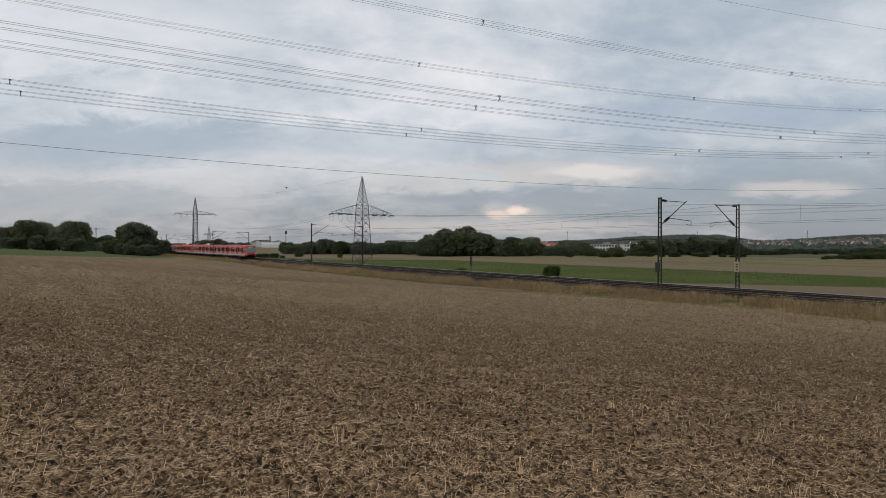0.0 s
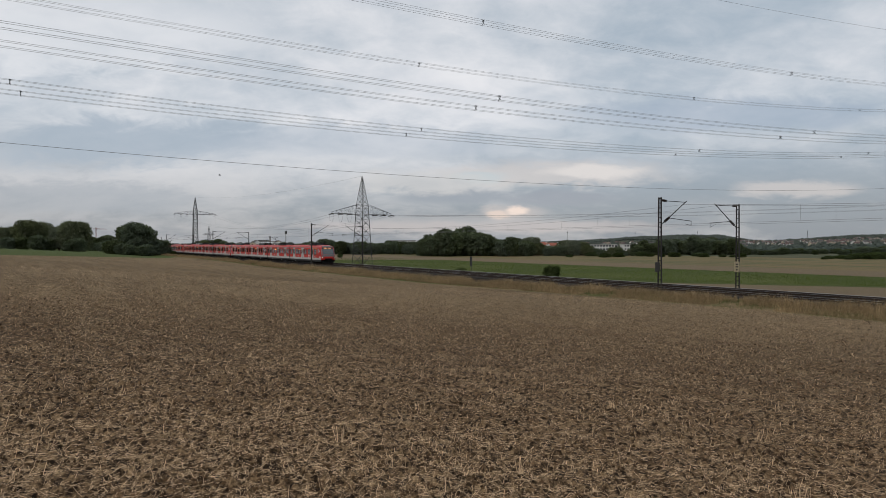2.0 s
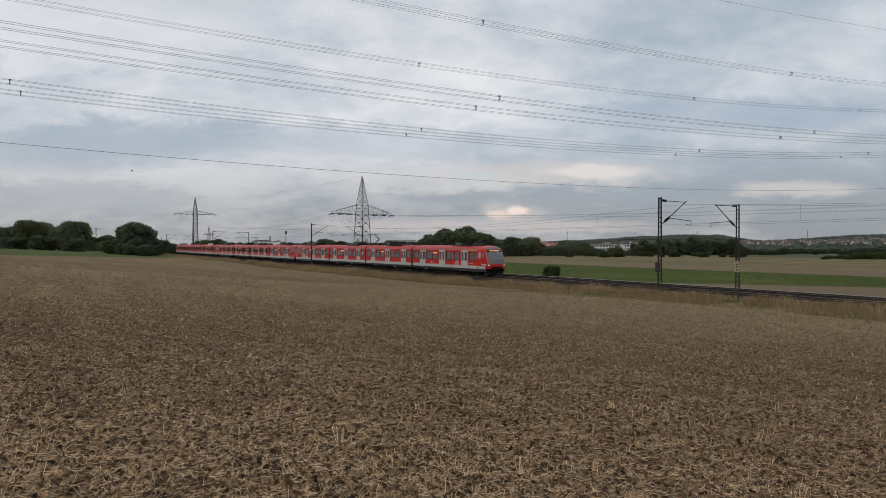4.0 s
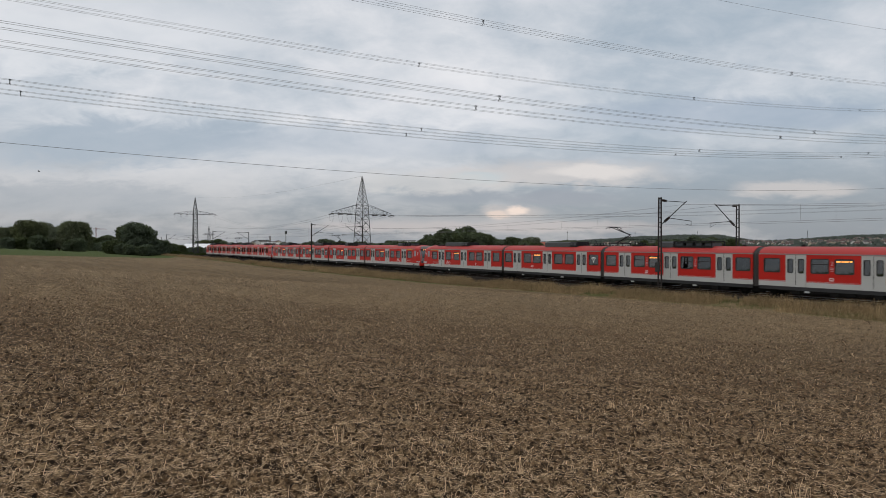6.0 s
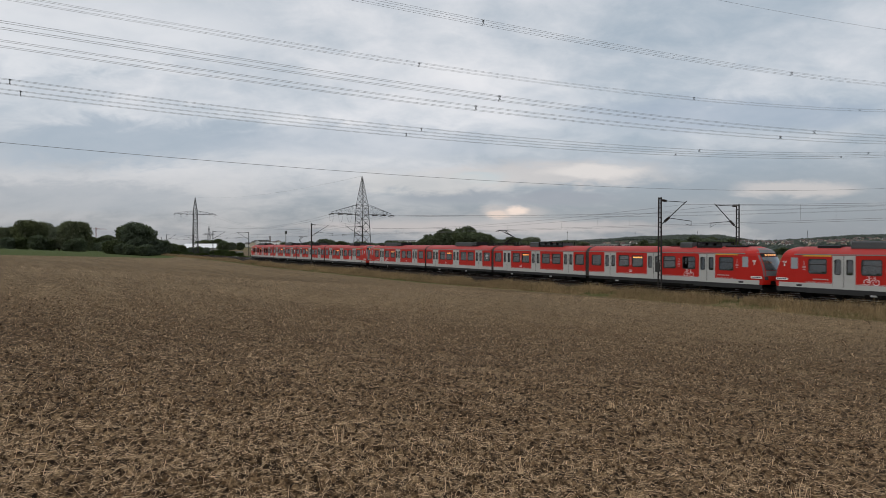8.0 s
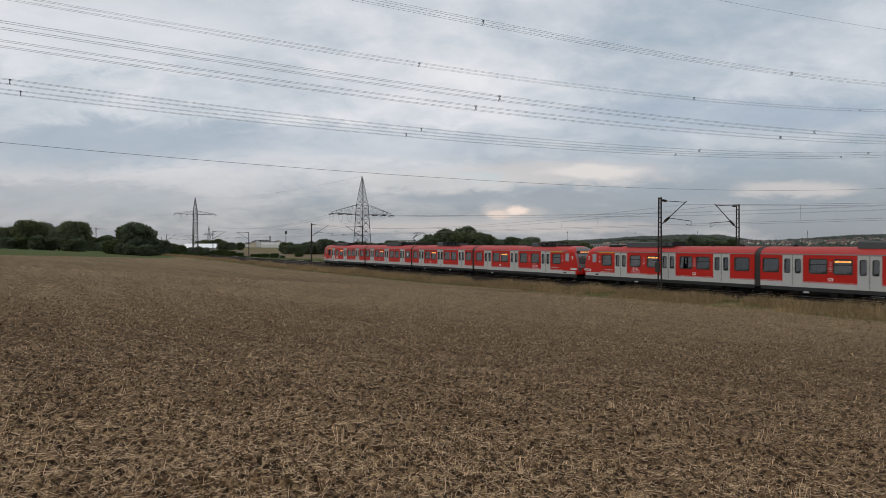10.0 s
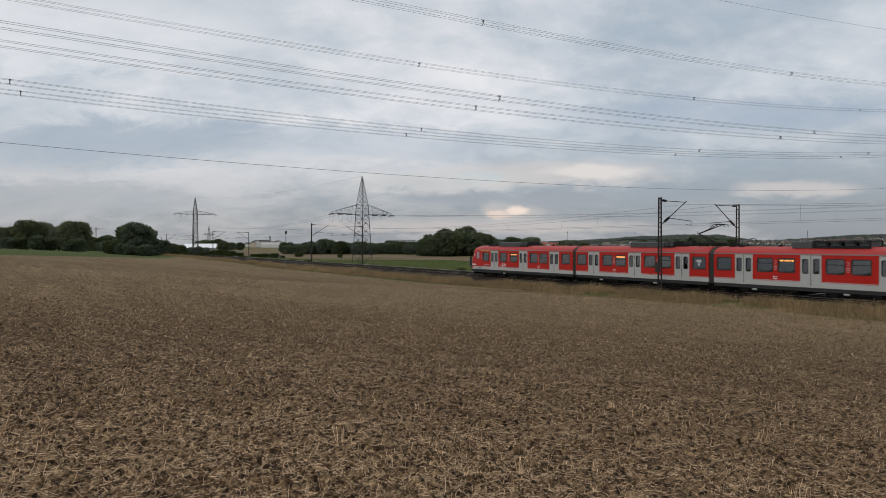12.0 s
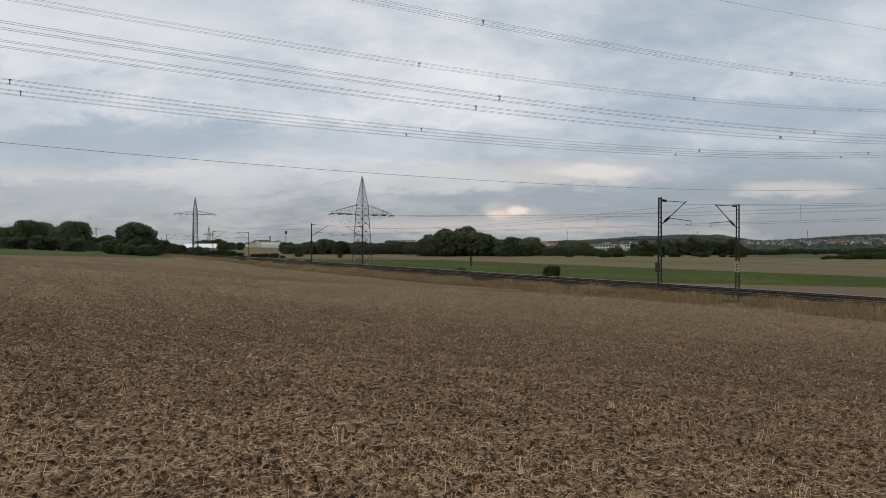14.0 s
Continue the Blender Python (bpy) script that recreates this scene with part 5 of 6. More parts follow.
def make_tree(name, label, seed, height, spread, trunk_h, leaf, count, size, category="tree", squat=1.0):
    """A tree of its own: tapered trunk with limbs, and a broken crown."""
    rng = np.random.default_rng(seed)
    random.seed(seed)
    root = tagged(new(name), label, category)
    lobes = []
    n = 20
    for i in range(n):
        a = i * 2.4 + rng.uniform(-0.4, 0.4)
        t = (i + 0.5) / n
        zz = trunk_h + (height - trunk_h) * (0.08 + 0.78 * t)
        rr = spread * 0.62 * math.sqrt(max(0.02, 1 - (2 * t - 1.0) ** 2 * 0.62)) * rng.uniform(0.75, 1.1)
        s = spread * rng.uniform(0.22, 0.40)
        lobes.append((rr * math.cos(a), rr * math.sin(a), zz, s, s, s * 0.8 * squat))
    lobes.append((0, 0, trunk_h + (height - trunk_h) * 0.5, spread * 0.6, spread * 0.6, (height - trunk_h) * 0.42))
    lobes.append((0, 0, height - spread * 0.36, spread * 0.55, spread * 0.55, spread * 0.30))
    bm = bmesh.new()
    limb(bm, (0, 0, -0.3), (0, 0, trunk_h + (height - trunk_h) * 0.45), spread * 0.065, spread * 0.03)
    for l in lobes[:n]:
        limb(bm, (0, 0, trunk_h * random.uniform(0.7, 1.2)), l[:3], spread * 0.028, spread * 0.008)
    part("trunk", bm, BARK, root)
    V, F = crown_np(rng, lobes, count, size)
    mesh_np("crown", V, F, leaf, root)
    return root


def plant(proto, x, y, scale, rz=0.0, sz=None, label=""):
    o = copy_thing(proto, pose(x, y, float(terrain(x, y)) - 0.15, 0, 0, rz))
    o.scale = (scale, scale, (sz or scale))
    if label:
        o["label"] = label
    return o


TREE_A = make_tree("tree", "broad dark green tree with a dense rounded crown", 11, 12.6, 6.6, 0.5, LEAF_A, 24000, 0.21)
TREE_B = make_tree("tree", "grey-green willow with a loose rounded crown", 12, 14.0, 6.4, 0.7, LEAF_B, 12000, 0.26)
TREE_C = make_tree("tree", "dark green field tree with an uneven crown", 13, 11.0, 5.2, 0.3, LEAF_A, 3200, 0.40)
TREE_D = make_tree("tree", "slender dark green tree in a grove", 14, 13.0, 4.4, 0.6, LEAF_A, 3000, 0.40)
BUSH = make_tree("bush", "low green bush in the field margin", 15, 2.2, 1.7, 0.05, LEAF_C, 2200, 0.13, "bush")


def spot(px, depth):
    """Plan place at a sideways slope and depth from the field path."""
    v = to_world((px - 784) / 1085.0, depth, 0)
    return v.x, v.y


def place(proto, px, depth, height, base_h, rz=0, label="", wide=1.0):
    x, y = spot(px, depth)
    s = height / base_h
    return plant(proto, x, y, s * wide, rz, s, label)


rnd = random.Random(5)
# the big dark tree by the railway and its neighbours
x, y = spot(237, 235)
TREE_A.location = (x, y, float(terrain(x, y)) - 0.1)
TREE_A.scale = (1.03, 1.03, 1.05)
for px, d, h in ((204, 238, 5.6), (276, 240, 6.6), (290, 246, 6.2), (305, 262, 5.2), (322, 275, 4.4), (196, 232, 5.4), (215, 228, 4.6), (262, 230, 4.8), (338, 285, 4.0), (352, 290, 4.4), (366, 300, 3.8), (250, 226, 4.0), (228, 226, 4.2)):
    place(TREE_C, px, d, h, 11.0, rnd.uniform(0, 360), wide=1.35)
for px, d, h in ((222, 237, 12.0), (256, 238, 12.4), (240, 240, 12.6)):
    place(TREE_C, px, d, h, 11.0, rnd.uniform(0, 360), wide=0.95)
# the row of tall trees beyond the green margin
for px, d, h in ((-30, 300, 11), (2, 300, 11), (25, 310, 12.0), (48, 305, 15.5), (72, 310, 15.0), (90, 318, 13), (105, 305, 12.5), (125, 300, 15.5), (142, 303, 15.5), (112, 320, 14)):
    place(TREE_B, px, d, h, 14.0, rnd.uniform(0, 360), wide=1.05)
for px, d, h in ((14, 292, 6), (40, 296, 6.5), (66, 290, 7.5), (85, 295, 6), (128, 292, 6), (140, 294, 7), (118, 290, 4)):
    place(TREE_C, px, d, h, 11.0, rnd.uniform(0, 360), wide=1.4)
for px, d, h in ((160, 420, 10), (172, 430, 9), (182, 420, 10), (190, 410, 11), (178, 380, 6), (165, 380, 6), (190, 360, 7)):
    place(TREE_C, px, d, h, 11.0, rnd.uniform(0, 360), wide=1.3)
# the grove beyond the fields: a long dome
for i in range(60):
    px = 742 + 196 * (i + rnd.random()) / 60
    top = np.interp(px, [742, 752, 765, 790, 830, 852, 872, 900, 920, 938], [6.8, 8.4, 9.8, 11.4, 12.4, 11.6, 8.6, 8.2, 7.6, 5.6]) + rnd.uniform(-0.8, 0.3)
    place(rnd.choice((TREE_C, TREE_D, TREE_C)), px, rnd.uniform(255, 292), float(top), 12.0, rnd.uniform(0, 360), wide=1.15)
# belt of trees left of the grove
for i in range(64):
    px = 498 + 250 * (i + rnd.random()) / 64
    top = float(np.interp(px, [498, 530, 560, 576, 592, 640, 690, 720, 748], [5.4, 6.2, 6.4, 8.2, 6.4, 6.3, 6.6, 6.0, 7.2])) + rnd.uniform(-0.9, 0.5)
    place(rnd.choice((TREE_C, TREE_D)), px, rnd.uniform(300, 335), top, 12.0, rnd.uniform(0, 360), wide=1.4)
# right of the grove, low enough to show the office blocks and red roofs behind
for i in range(46):
    px = 930 + 200 * (i + rnd.random()) / 46
    top = float(np.interp(px, [930, 942, 955, 985, 1000, 1012, 1030, 1042, 1060, 1078, 1088, 1098, 1106, 1120, 1130], [7.4, 7.4, 4.4, 4.2, 6.6, 6.6, 5.6, 4.0, 3.3, 2.3, 4.4, 4.0, 2.0, 2.4, 6.0])) + rnd.uniform(-0.5, 0.3)
    place(rnd.choice((TREE_C, TREE_B)), px, rnd.uniform(262, 300), top, 12.0, rnd.uniform(0, 360), wide=1.35)
for i in range(58):
    px = 1122 + 212 * (i + rnd.random()) / 58
    top = float(np.interp(px, [1122, 1135, 1155, 1175, 1190, 1206, 1222, 1256, 1272, 1292, 1304, 1318, 1334], [5.6, 6.4, 6.8, 7.4, 8.6, 7.4, 8.8, 9.2, 7.8, 7.8, 6.4, 4.2, 3.0])) + rnd.uniform(-0.9, 0.3)
    place(rnd.choice((TREE_C, TREE_D, TREE_C)), px, rnd.uniform(285, 325), top, 12.0, rnd.uniform(0, 360), wide=1.25)
for i in range(56):
    px = 1325 + 290 * (i + rnd.random()) / 56
    top = float(np.interp(px, [1325, 1345, 1370, 1385, 1420, 1460, 1490, 1510, 1568, 1620], [3.6, 2.6, 2.8, 3.8, 3.6, 3.2, 3.2, 4.0, 4.4, 4.6])) * rnd.uniform(0.65, 1.05)
    place(TREE_C, px, rnd.uniform(280, 350), top, 11.0, rnd.uniform(0, 360), wide=1.7)
TREE_B.location = (*spot(362, 440), -1.0)
TREE_B.scale = (0.7, 0.7, 0.52)
TREE_C.location = (*spot(395, 360), -1.0)
TREE_C.scale = (0.8, 0.8, 0.6)
TREE_D.location = (*spot(575, 318), -1.2)
TREE_D.scale = (0.8, 0.8, 0.62)
for px, d, h in ((352, 470, 8), (362, 480, 9), (374, 460, 8.5), (386, 470, 9.5), (396, 465, 8), (410, 500, 7), (425, 520, 7)):
    place(TREE_C, px, d, h, 11.0, rnd.uniform(0, 360), wide=1.3)
# bushes in the fields
for px, d, h in ((976, 96, 1.9), (602, 235, 1.5), (529, 250, 2.2), (815, 103, 1.3)):
    place(BUSH, px, d, h, 2.2, rnd.uniform(0, 360), wide=1.2)
for px, d, h in ((470, 235, 1.7), (485, 228, 1.9), (500, 224, 1.1), (458, 240, 1.5), (448, 246, 1.3), (395, 280, 2.6), (380, 262, 2.6), (410, 270, 2.2), (425, 255, 1.8)):
    place(BUSH, px, d, h, 2.2, rnd.uniform(0, 360), wide=1.5)
for i in range(28):
    px = 1455 + 130 * (i + rnd.random()) / 28
    place(BUSH, px, rnd.uniform(205, 235), rnd.uniform(0.7, 1.5) + 1.5 * max(0.0, (px - 1480) / 100), 2.2, rnd.uniform(0, 360), wide=1.9, label="dark green bush in a hedgerow between fields")
for i in range(14):
    px = 1000 + 330 * (i + rnd.random()) / 14
    place(BUSH, px, rnd.uniform(230, 270), rnd.uniform(1.0, 2.0), 2.2, rnd.uniform(0, 360), wide=2.0, label="dark green bush in a hedgerow between fields")
for px, d, h in ((300, 252, 1.6), (312, 246, 1.8), (324, 240, 1.3), (336, 236, 1.5), (348, 228, 1.2), (362, 224, 1.4), (376, 220, 1.0), (390, 216, 1.2), (405, 212, 1.1), (432, 196, 0.9), (520, 160, 0.8), (545, 150, 0.9)):
    place(BUSH, px, d, h, 2.2, rnd.uniform(0, 360), wide=1.9, label="low green bush on the railway bank")
BUSH.location = (*spot(404, 262), float(terrain(*spot(404, 262))))


# ---- woods on the hills, the town ----
def blobs(name, rng, c, size, material):
    """Rough many-sided crowns, one for each centre."""
    m = len(c)
    t = np.array([[1, 0, 0], [-0.5, 0.87, 0], [-0.5, -0.87, 0], [0.1, 0.1, 1.1], [0, 0, -0.9]])
    V = (c[:, None, :] + t[None] * size[:, None, None] * (1 + 0.25 * rng.normal(size=(m, 5, 3)))).reshape(-1, 3)
    i = np.arange(m)[:, None] * 5
    tri = np.array([[0, 1, 3], [1, 2, 3], [2, 0, 3], [1, 0, 4], [2, 1, 4], [0, 2, 4]])
    return mesh_np(name, V, (i[:, :, None] + tri[None]).reshape(-1, 3), material)


def far_woods():
    rng = np.random.default_rng(3)
    n = 26000
    k = rng.uniform(0.05, 0.80, n)
    d = rng.uniform(2100, 3100, n)
    p = np.stack([EYE.x + d * (-0.8334 + 0.5527 * k), EYE.y + d * (0.5527 + 0.8334 * k)], 1)
    z = terrain(p[:, 0], p[:, 1])
    keep = (z > 17.0) | (d > 2450)
    p, z = p[keep], z[keep]
    # trees among the houses
    m = 5200
    k, d = rng.uniform(0.2, 0.8, m), rng.uniform(1150, 2300, m)
    q = np.stack([EYE.x + d * (-0.8334 + 0.5527 * k), EYE.y + d * (0.5527 + 0.8334 * k)], 1)
    q = q[(k < 0.44) | (rng.random(m) < 0.25)]
    p, z = np.vstack([p, q]), np.concatenate([z, terrain(q[:, 0], q[:, 1]) - 2.0])
    m = len(p)
    c = np.stack([p[:, 0], p[:, 1], z + rng.uniform(1, 7, m)], 1)
    ob = blobs("hill_woods", rng, c, rng.uniform(3.0, 6.0, m), LEAF_FAR_HAZE)
    tagged(ob, "wooded hills on the horizon, haze put into their leaf colour", "woods", kind="stuff")
    # hedges and gardens round the houses
    cs, ss = [], []
    for k0, k1, d0, d1, m, up, s0, s1 in ((0.46, 0.80, 480, 1100, 2600, 4.0, 1.0, 2.4), (0.46, 0.80, 1000, 2100, 2600, 6.0, 1.8, 4.0)):
        k, d = rng.uniform(k0, k1, m), rng.uniform(d0, d1, m)
        q = np.stack([EYE.x + d * (-0.8334 + 0.5527 * k), EYE.y + d * (0.5527 + 0.8334 * k)], 1)
        tall = 0.35 + 0.65 * sstep(-0.3, 0.5, vnoise(q[:, 0] * 0.02, q[:, 1] * 0.02, 71))
        cs.append(np.stack([q[:, 0], q[:, 1], terrain(q[:, 0], q[:, 1]) + rng.uniform(0, up, m) * tall], 1))
        ss.append(rng.uniform(s0, s1, m))
    ob = blobs("garden_trees", rng, np.vstack(cs), np.concatenate(ss), LEAF_TOWN)
    tagged(ob, "grey-green hedges and garden trees among the houses of the town", "trees", kind="stuff")


far_woods()


def house(x, y, w, d, h, roof_h, rz, wall_mat, roof_mat, label):
    base = float(terrain(x, y))
    root = tagged(new("house"), label, "house", "houses of the distant town")
    root.location, root.rotation_euler = (x, y, base - 0.3), (0, 0, rz)
    bm = bmesh.new()
    box(bm, -w / 2, w / 2, -d / 2, d / 2, 0, h)
    vs = [bm.verts.new(c) for c in ((-w / 2, -d / 2, h), (-w / 2, d / 2, h), (-w / 2, 0, h + roof_h * 0.93), (w / 2, -d / 2, h), (w / 2, d / 2, h), (w / 2, 0, h + roof_h * 0.93))]
    bm.faces.new(vs[:3]), bm.faces.new(vs[3:][::-1])
    part("wall", bm, wall_mat, root)
    bm = bmesh.new()
    o = 0.5
    for s in (-1, 1):
        a = [(-w / 2 - o, s * (d / 2 + o), h - 0.25), (w / 2 + o, s * (d / 2 + o), h - 0.25), (w / 2 + o, 0, h + roof_h), (-w / 2 - o, 0, h + roof_h)]
        lo = [bm.verts.new(c) for c in a]
        hi = [bm.verts.new((c[0], c[1], c[2] + 0.3)) for c in a]
        bm.faces.new(lo), bm.faces.new(hi)
        for i in range(4):
            bm.faces.new((lo[i], lo[(i + 1) % 4], hi[(i + 1) % 4], hi[i]))
    part("roof", bm, roof_mat, root)
    return root


def window_grid(root, w, d, h, cols, floors):
    bm0 = None
    for f in range(floors):
        for c in range(cols):
            xx = -w / 2 + w * (c + 0.5) / cols
            zz = h * (f + 0.55) / floors
            for s in (-1, 1):
                if bm0 is None:
                    bm = bmesh.new()
                    ww, hh = min(1.4, w / cols * 0.32), h / floors * 0.24
                    box(bm, -ww, ww, -0.06, 0.06, -hh, hh)
                    bm0 = part("window", bm, FARPANE, root, loc=(xx, s * d / 2, zz))
                else:
                    share("window", bm0, root, (xx, s * d / 2, zz))


def build_town():
    r = random.Random(9)
    for i in range(240):
        px = 1306 + 276 * r.random()
        d = 1250 + 850 * r.random() ** 0.8
        x, y = spot(px, d)
        w = r.uniform(7, 11)
        wm, rm = r.choice(((PLASTER, TILE), (PLASTER, SLATE), (CREAM, TILE), (CREAM, SLATE)))
        label = ("white" if wm is PLASTER else "cream") + " plastered house with a " + ("red tiled" if rm is TILE else "grey") + " gabled roof"
        h = house(x, y, w, r.uniform(7, 9), r.uniform(4.5, 6.5), r.uniform(2.4, 3.6), r.uniform(0, 6.28), wm, rm, label)
        window_grid(h, w, 9.0, 6.0, 3, 2) if i % 3 == 0 else None
    for i in range(40):
        px = 925 + 380 * r.random()
        x, y = spot(px, r.uniform(1400, 2000))
        wm, rm = r.choice(((PLASTER, TILE), (PLASTER, SLATE), (CREAM, TILE)))
        label = ("white" if wm is PLASTER else "cream") + " plastered house with a " + ("red tiled" if rm is TILE else "grey") + " gabled roof"
        house(x, y, r.uniform(9, 15), 9, r.uniform(6, 9), r.uniform(3, 4.5), r.uniform(0, 6.28), wm, rm, label)
    for i in range(26):
        px = 440 + 70 * r.random()
        x, y = spot(px, r.uniform(900, 1300))
        wm, rm = r.choice(((PLASTER, SLATE), (CREAM, TILE), (CREAM, SLATE)))
        label = ("white" if wm is PLASTER else "cream") + " plastered house with a " + ("red tiled" if rm is TILE else "grey") + " gabled roof"
        house(x, y, r.uniform(9, 14), 9, r.uniform(5, 8), r.uniform(2, 3.2), r.uniform(0, 6.28), wm, rm, label)


build_town()


def block(name, label, category, px, depth, w, d, h, material, z=None, cols=0, floors=0, roof=None, turn=0.0, roof_h=0.6):
    x, y = spot(px, depth)
    base = float(terrain(x, y)) if z is None else z
    root = tagged(new(name), label, category)
    root.location, root.rotation_euler = (x, y, base - 0.2), (0, 0, radians(YAW + turn))
    bm = bmesh.new()
    box(bm, -w / 2, w / 2, -d / 2, d / 2, 0, h)
    part("wall", bm, material, root)
    bm = bmesh.new()
    box(bm, -w / 2 - 0.4, w / 2 + 0.4, -d / 2 - 0.4, d / 2 + 0.4, h, h + roof_h)
    part("roof", bm, roof or SLATE, root)
    if cols:
        window_grid(root, w, d, h, cols, floors)
    return root


block("office_building", "white flat-roofed office block with rows of dark windows", "office building", 1066, 560, 24, 12, 5.9, PLASTER, cols=9, floors=2)
block("office_building", "white flat-roofed office block with rows of dark windows", "office building", 1108, 540, 7, 12, 5.9, PLASTER, cols=3, floors=2)
hx, hy = spot(361, 420)
hall = house(hx, hy, 24, 15, 3.0, 2.4, radians(YAW), CONCRETE, METALROOF, "long pale warehouse with a light metal roof")
hall.name, hall["category"], hall["group"] = "warehouse", "warehouse", "works buildings"
block("warehouse", "pale industrial hall with a light metal roof", "warehouse", 484, 900, 30, 20, 4.6, PLASTER, roof=METALROOF, roof_h=3.0)
block("chimney_stack", "thin brown brick chimney stack", "chimney", 478, 900, 1.3, 1.3, 16, mat("sooty_brick", (0.09, 0.06, 0.05), 0.9, vary=0.15, fine=0.1))
block("apartment_building", "grey apartment block among the far trees", "apartment building", 466, 1100, 18, 14, 12, CONCRETE, cols=6, floors=4)


block("industrial_hall", "long white flat-roofed hall behind the tree belt", "industrial building", 712, 900, 40, 18, 10.0, PLASTER, cols=10, floors=2)
for px, depth, turn in ((957, 880, 10), (968, 900, 60), (978, 870, 20), (988, 890, 75), (996, 905, 30)):
    hx, hy = spot(px, depth)
    house(hx, hy, 13, 9, 6.0, 3.6, radians(YAW + turn), PLASTER, ROOFRED, "white plastered house with a bright red tiled roof")
hx, hy = spot(190, 385)
house(hx, hy, 7.5, 7, 3.4, 2.4, radians(YAW + 80), CREAM, TILE, "cream house with a dull red roof among trees")
block("low_wall", "long low pale concrete wall in the field", "wall", 488, 236, 6.2, 0.4, 0.9, CONCRETE, roof=CONCRETE, roof_h=0.2)


# ---- small things ----
def hill_mast(px, depth, height):
    """A thin lattice mast on a wooded hill."""
    x, y = spot(px, depth)
    root = tagged(new("lattice_mast"), "thin grey lattice mast on a wooded hill", "radio mast", "masts on the hills")
    root.location = (x, y, float(terrain(x, y)) - 0.5)
    bm = bmesh.new()
    for sx in (-1, 1):
        for sy in (-1, 1):
            beam(bm, (sx * 1.3, sy * 1.3, 0), (sx * 0.4, sy * 0.4, height), 0.15, 4)
    for i in range(10):
        a, b = 1.3 - 0.09 * i, 1.21 - 0.09 * i
        z0, z1 = height * i / 10, height * (i + 1) / 10
        for q in (-1, 1):
            beam(bm, (-a, q * a, z0), (b, q * b, z1), 0.09, 3), beam(bm, (q * a, -a, z0), (q * b, b, z1), 0.09, 3)
    part("tower", bm, STEEL, root)
    bm = bmesh.new()
    beam(bm, (0, 0, height), (0, 0, height + 5), 0.2, 5)
    for zz in (0.74, 0.88):
        beam(bm, (-1.6, 0, height * zz), (1.6, 0, height * zz), 0.2, 4)
    part("antenna", bm, STEEL, root)


hill_mast(1124, 2600, 30)
hill_mast(1234, 2700, 30)
hill_mast(1429, 2600, 42)
hill_mast(941, 2300, 34)


def sign_post():
    x, y = spot(350, 292)
    root = tagged(new("track_sign"), "small white square sign on a post by the line", "track sign")
    root.location, root.rotation_euler = (x, y, float(terrain(x, y))), (0, 0, radians(YAW))
    bm = bmesh.new()
    beam(bm, (0, 0, -0.4), (0, 0, 3.0), 0.06, 8)
    part("post", bm, STEEL, root)
    bm = bmesh.new()
    box(bm, -0.45, 0.45, -0.10, -0.06, 2.0, 2.9)
    part("board", bm, WHITE, root, "white square board")


sign_post()

def marker_post():
    x, y = spot(835, 97.5)
    root = tagged(new("signal_board"), "tall black board on a steel post beside the track", "track sign")
    root.location = (x, y, -1.0)
    bm = bmesh.new()
    beam(bm, (0, 0, -0.4), (0, 0, 2.9), 0.05, 8)
    part("post", bm, STEEL, root)
    bm = bmesh.new()
    box(bm, -0.19, 0.19, -0.06, 0.06, 1.45, 3.0)
    o = part("board", bm, RUBBER, root, "black upright board", loc=(-0.1, -0.08, 0))
    o.rotation_euler = (0, 0, radians(YAW))


marker_post()


def tower_crane():
    x, y = spot(170, 900)
    root = tagged(new("tower_crane"), "slim reddish tower crane far behind the trees", "crane")
    root.location, root.rotation_euler = (x, y, float(terrain(x, y)) - 0.3), (0, 0, radians(YAW + 15))
    bm = bmesh.new()
    for sx in (-0.6, 0.6):
        for sy in (-0.6, 0.6):
            beam(bm, (sx, sy, 0), (sx, sy, 27), 0.09, 4)
    for i in range(18):
        beam(bm, (-0.6, -0.6, i * 1.5), (0.6, -0.6, i * 1.5 + 1.5), 0.07, 3), beam(bm, (0.6, 0.6, i * 1.5), (-0.6, 0.6, i * 1.5 + 1.5), 0.1, 3)
    part("tower", bm, BRICKRED, root)
    bm = bmesh.new()
    for sy in (-0.6, 0.6):
        beam(bm, (-4, sy, 27), (14, sy, 27), 0.09, 4)
    beam(bm, (-4, 0, 28.2), (14, 0, 28.0), 0.09, 4)
    for i in range(12):
        beam(bm, (-4 + 1.5 * i, -0.6, 27), (-3.25 + 1.5 * i, 0, 28.2), 0.08, 3), beam(bm, (-3.25 + 1.5 * i, 0, 28.2), (-2.5 + 1.5 * i, 0.6, 27), 0.08, 3)
    part("jib", bm, BRICKRED, root)
    bm = bmesh.new()
    box(bm, -0.4, 0.4, -0.4, 0.4, 27, 30)
    part("mast_head", bm, BRICKRED, root)


tower_crane()


def radio_mast(px, depth, height):
    x, y = spot(px, depth)
    root = tagged(new("radio_mast"), "slender grey radio mast with antennas at its top", "radio mast")
    root.location = (x, y, float(terrain(x, y)) - 0.3)
    bm = bmesh.new()
    beam(bm, (0, 0, 0), (0, 0, height), 0.7, 8, 0.4)
    part("shaft", bm, CONCRETE, root)
    for i in range(6):
        bm = bmesh.new()
        a = i * 1.05
        beam(bm, (1.2 * math.cos(a), 1.2 * math.sin(a), height - 3.2), (1.2 * math.cos(a), 1.2 * math.sin(a), height + 0.6), 0.25, 5)
        beam(bm, (0, 0, height - 2), (1.2 * math.cos(a), 1.2 * math.sin(a), height - 2), 0.12, 4)
        part("antenna", bm, STEEL, root)


radio_mast(506, 800, 22)
radio_mast(1004, 1900, 42)


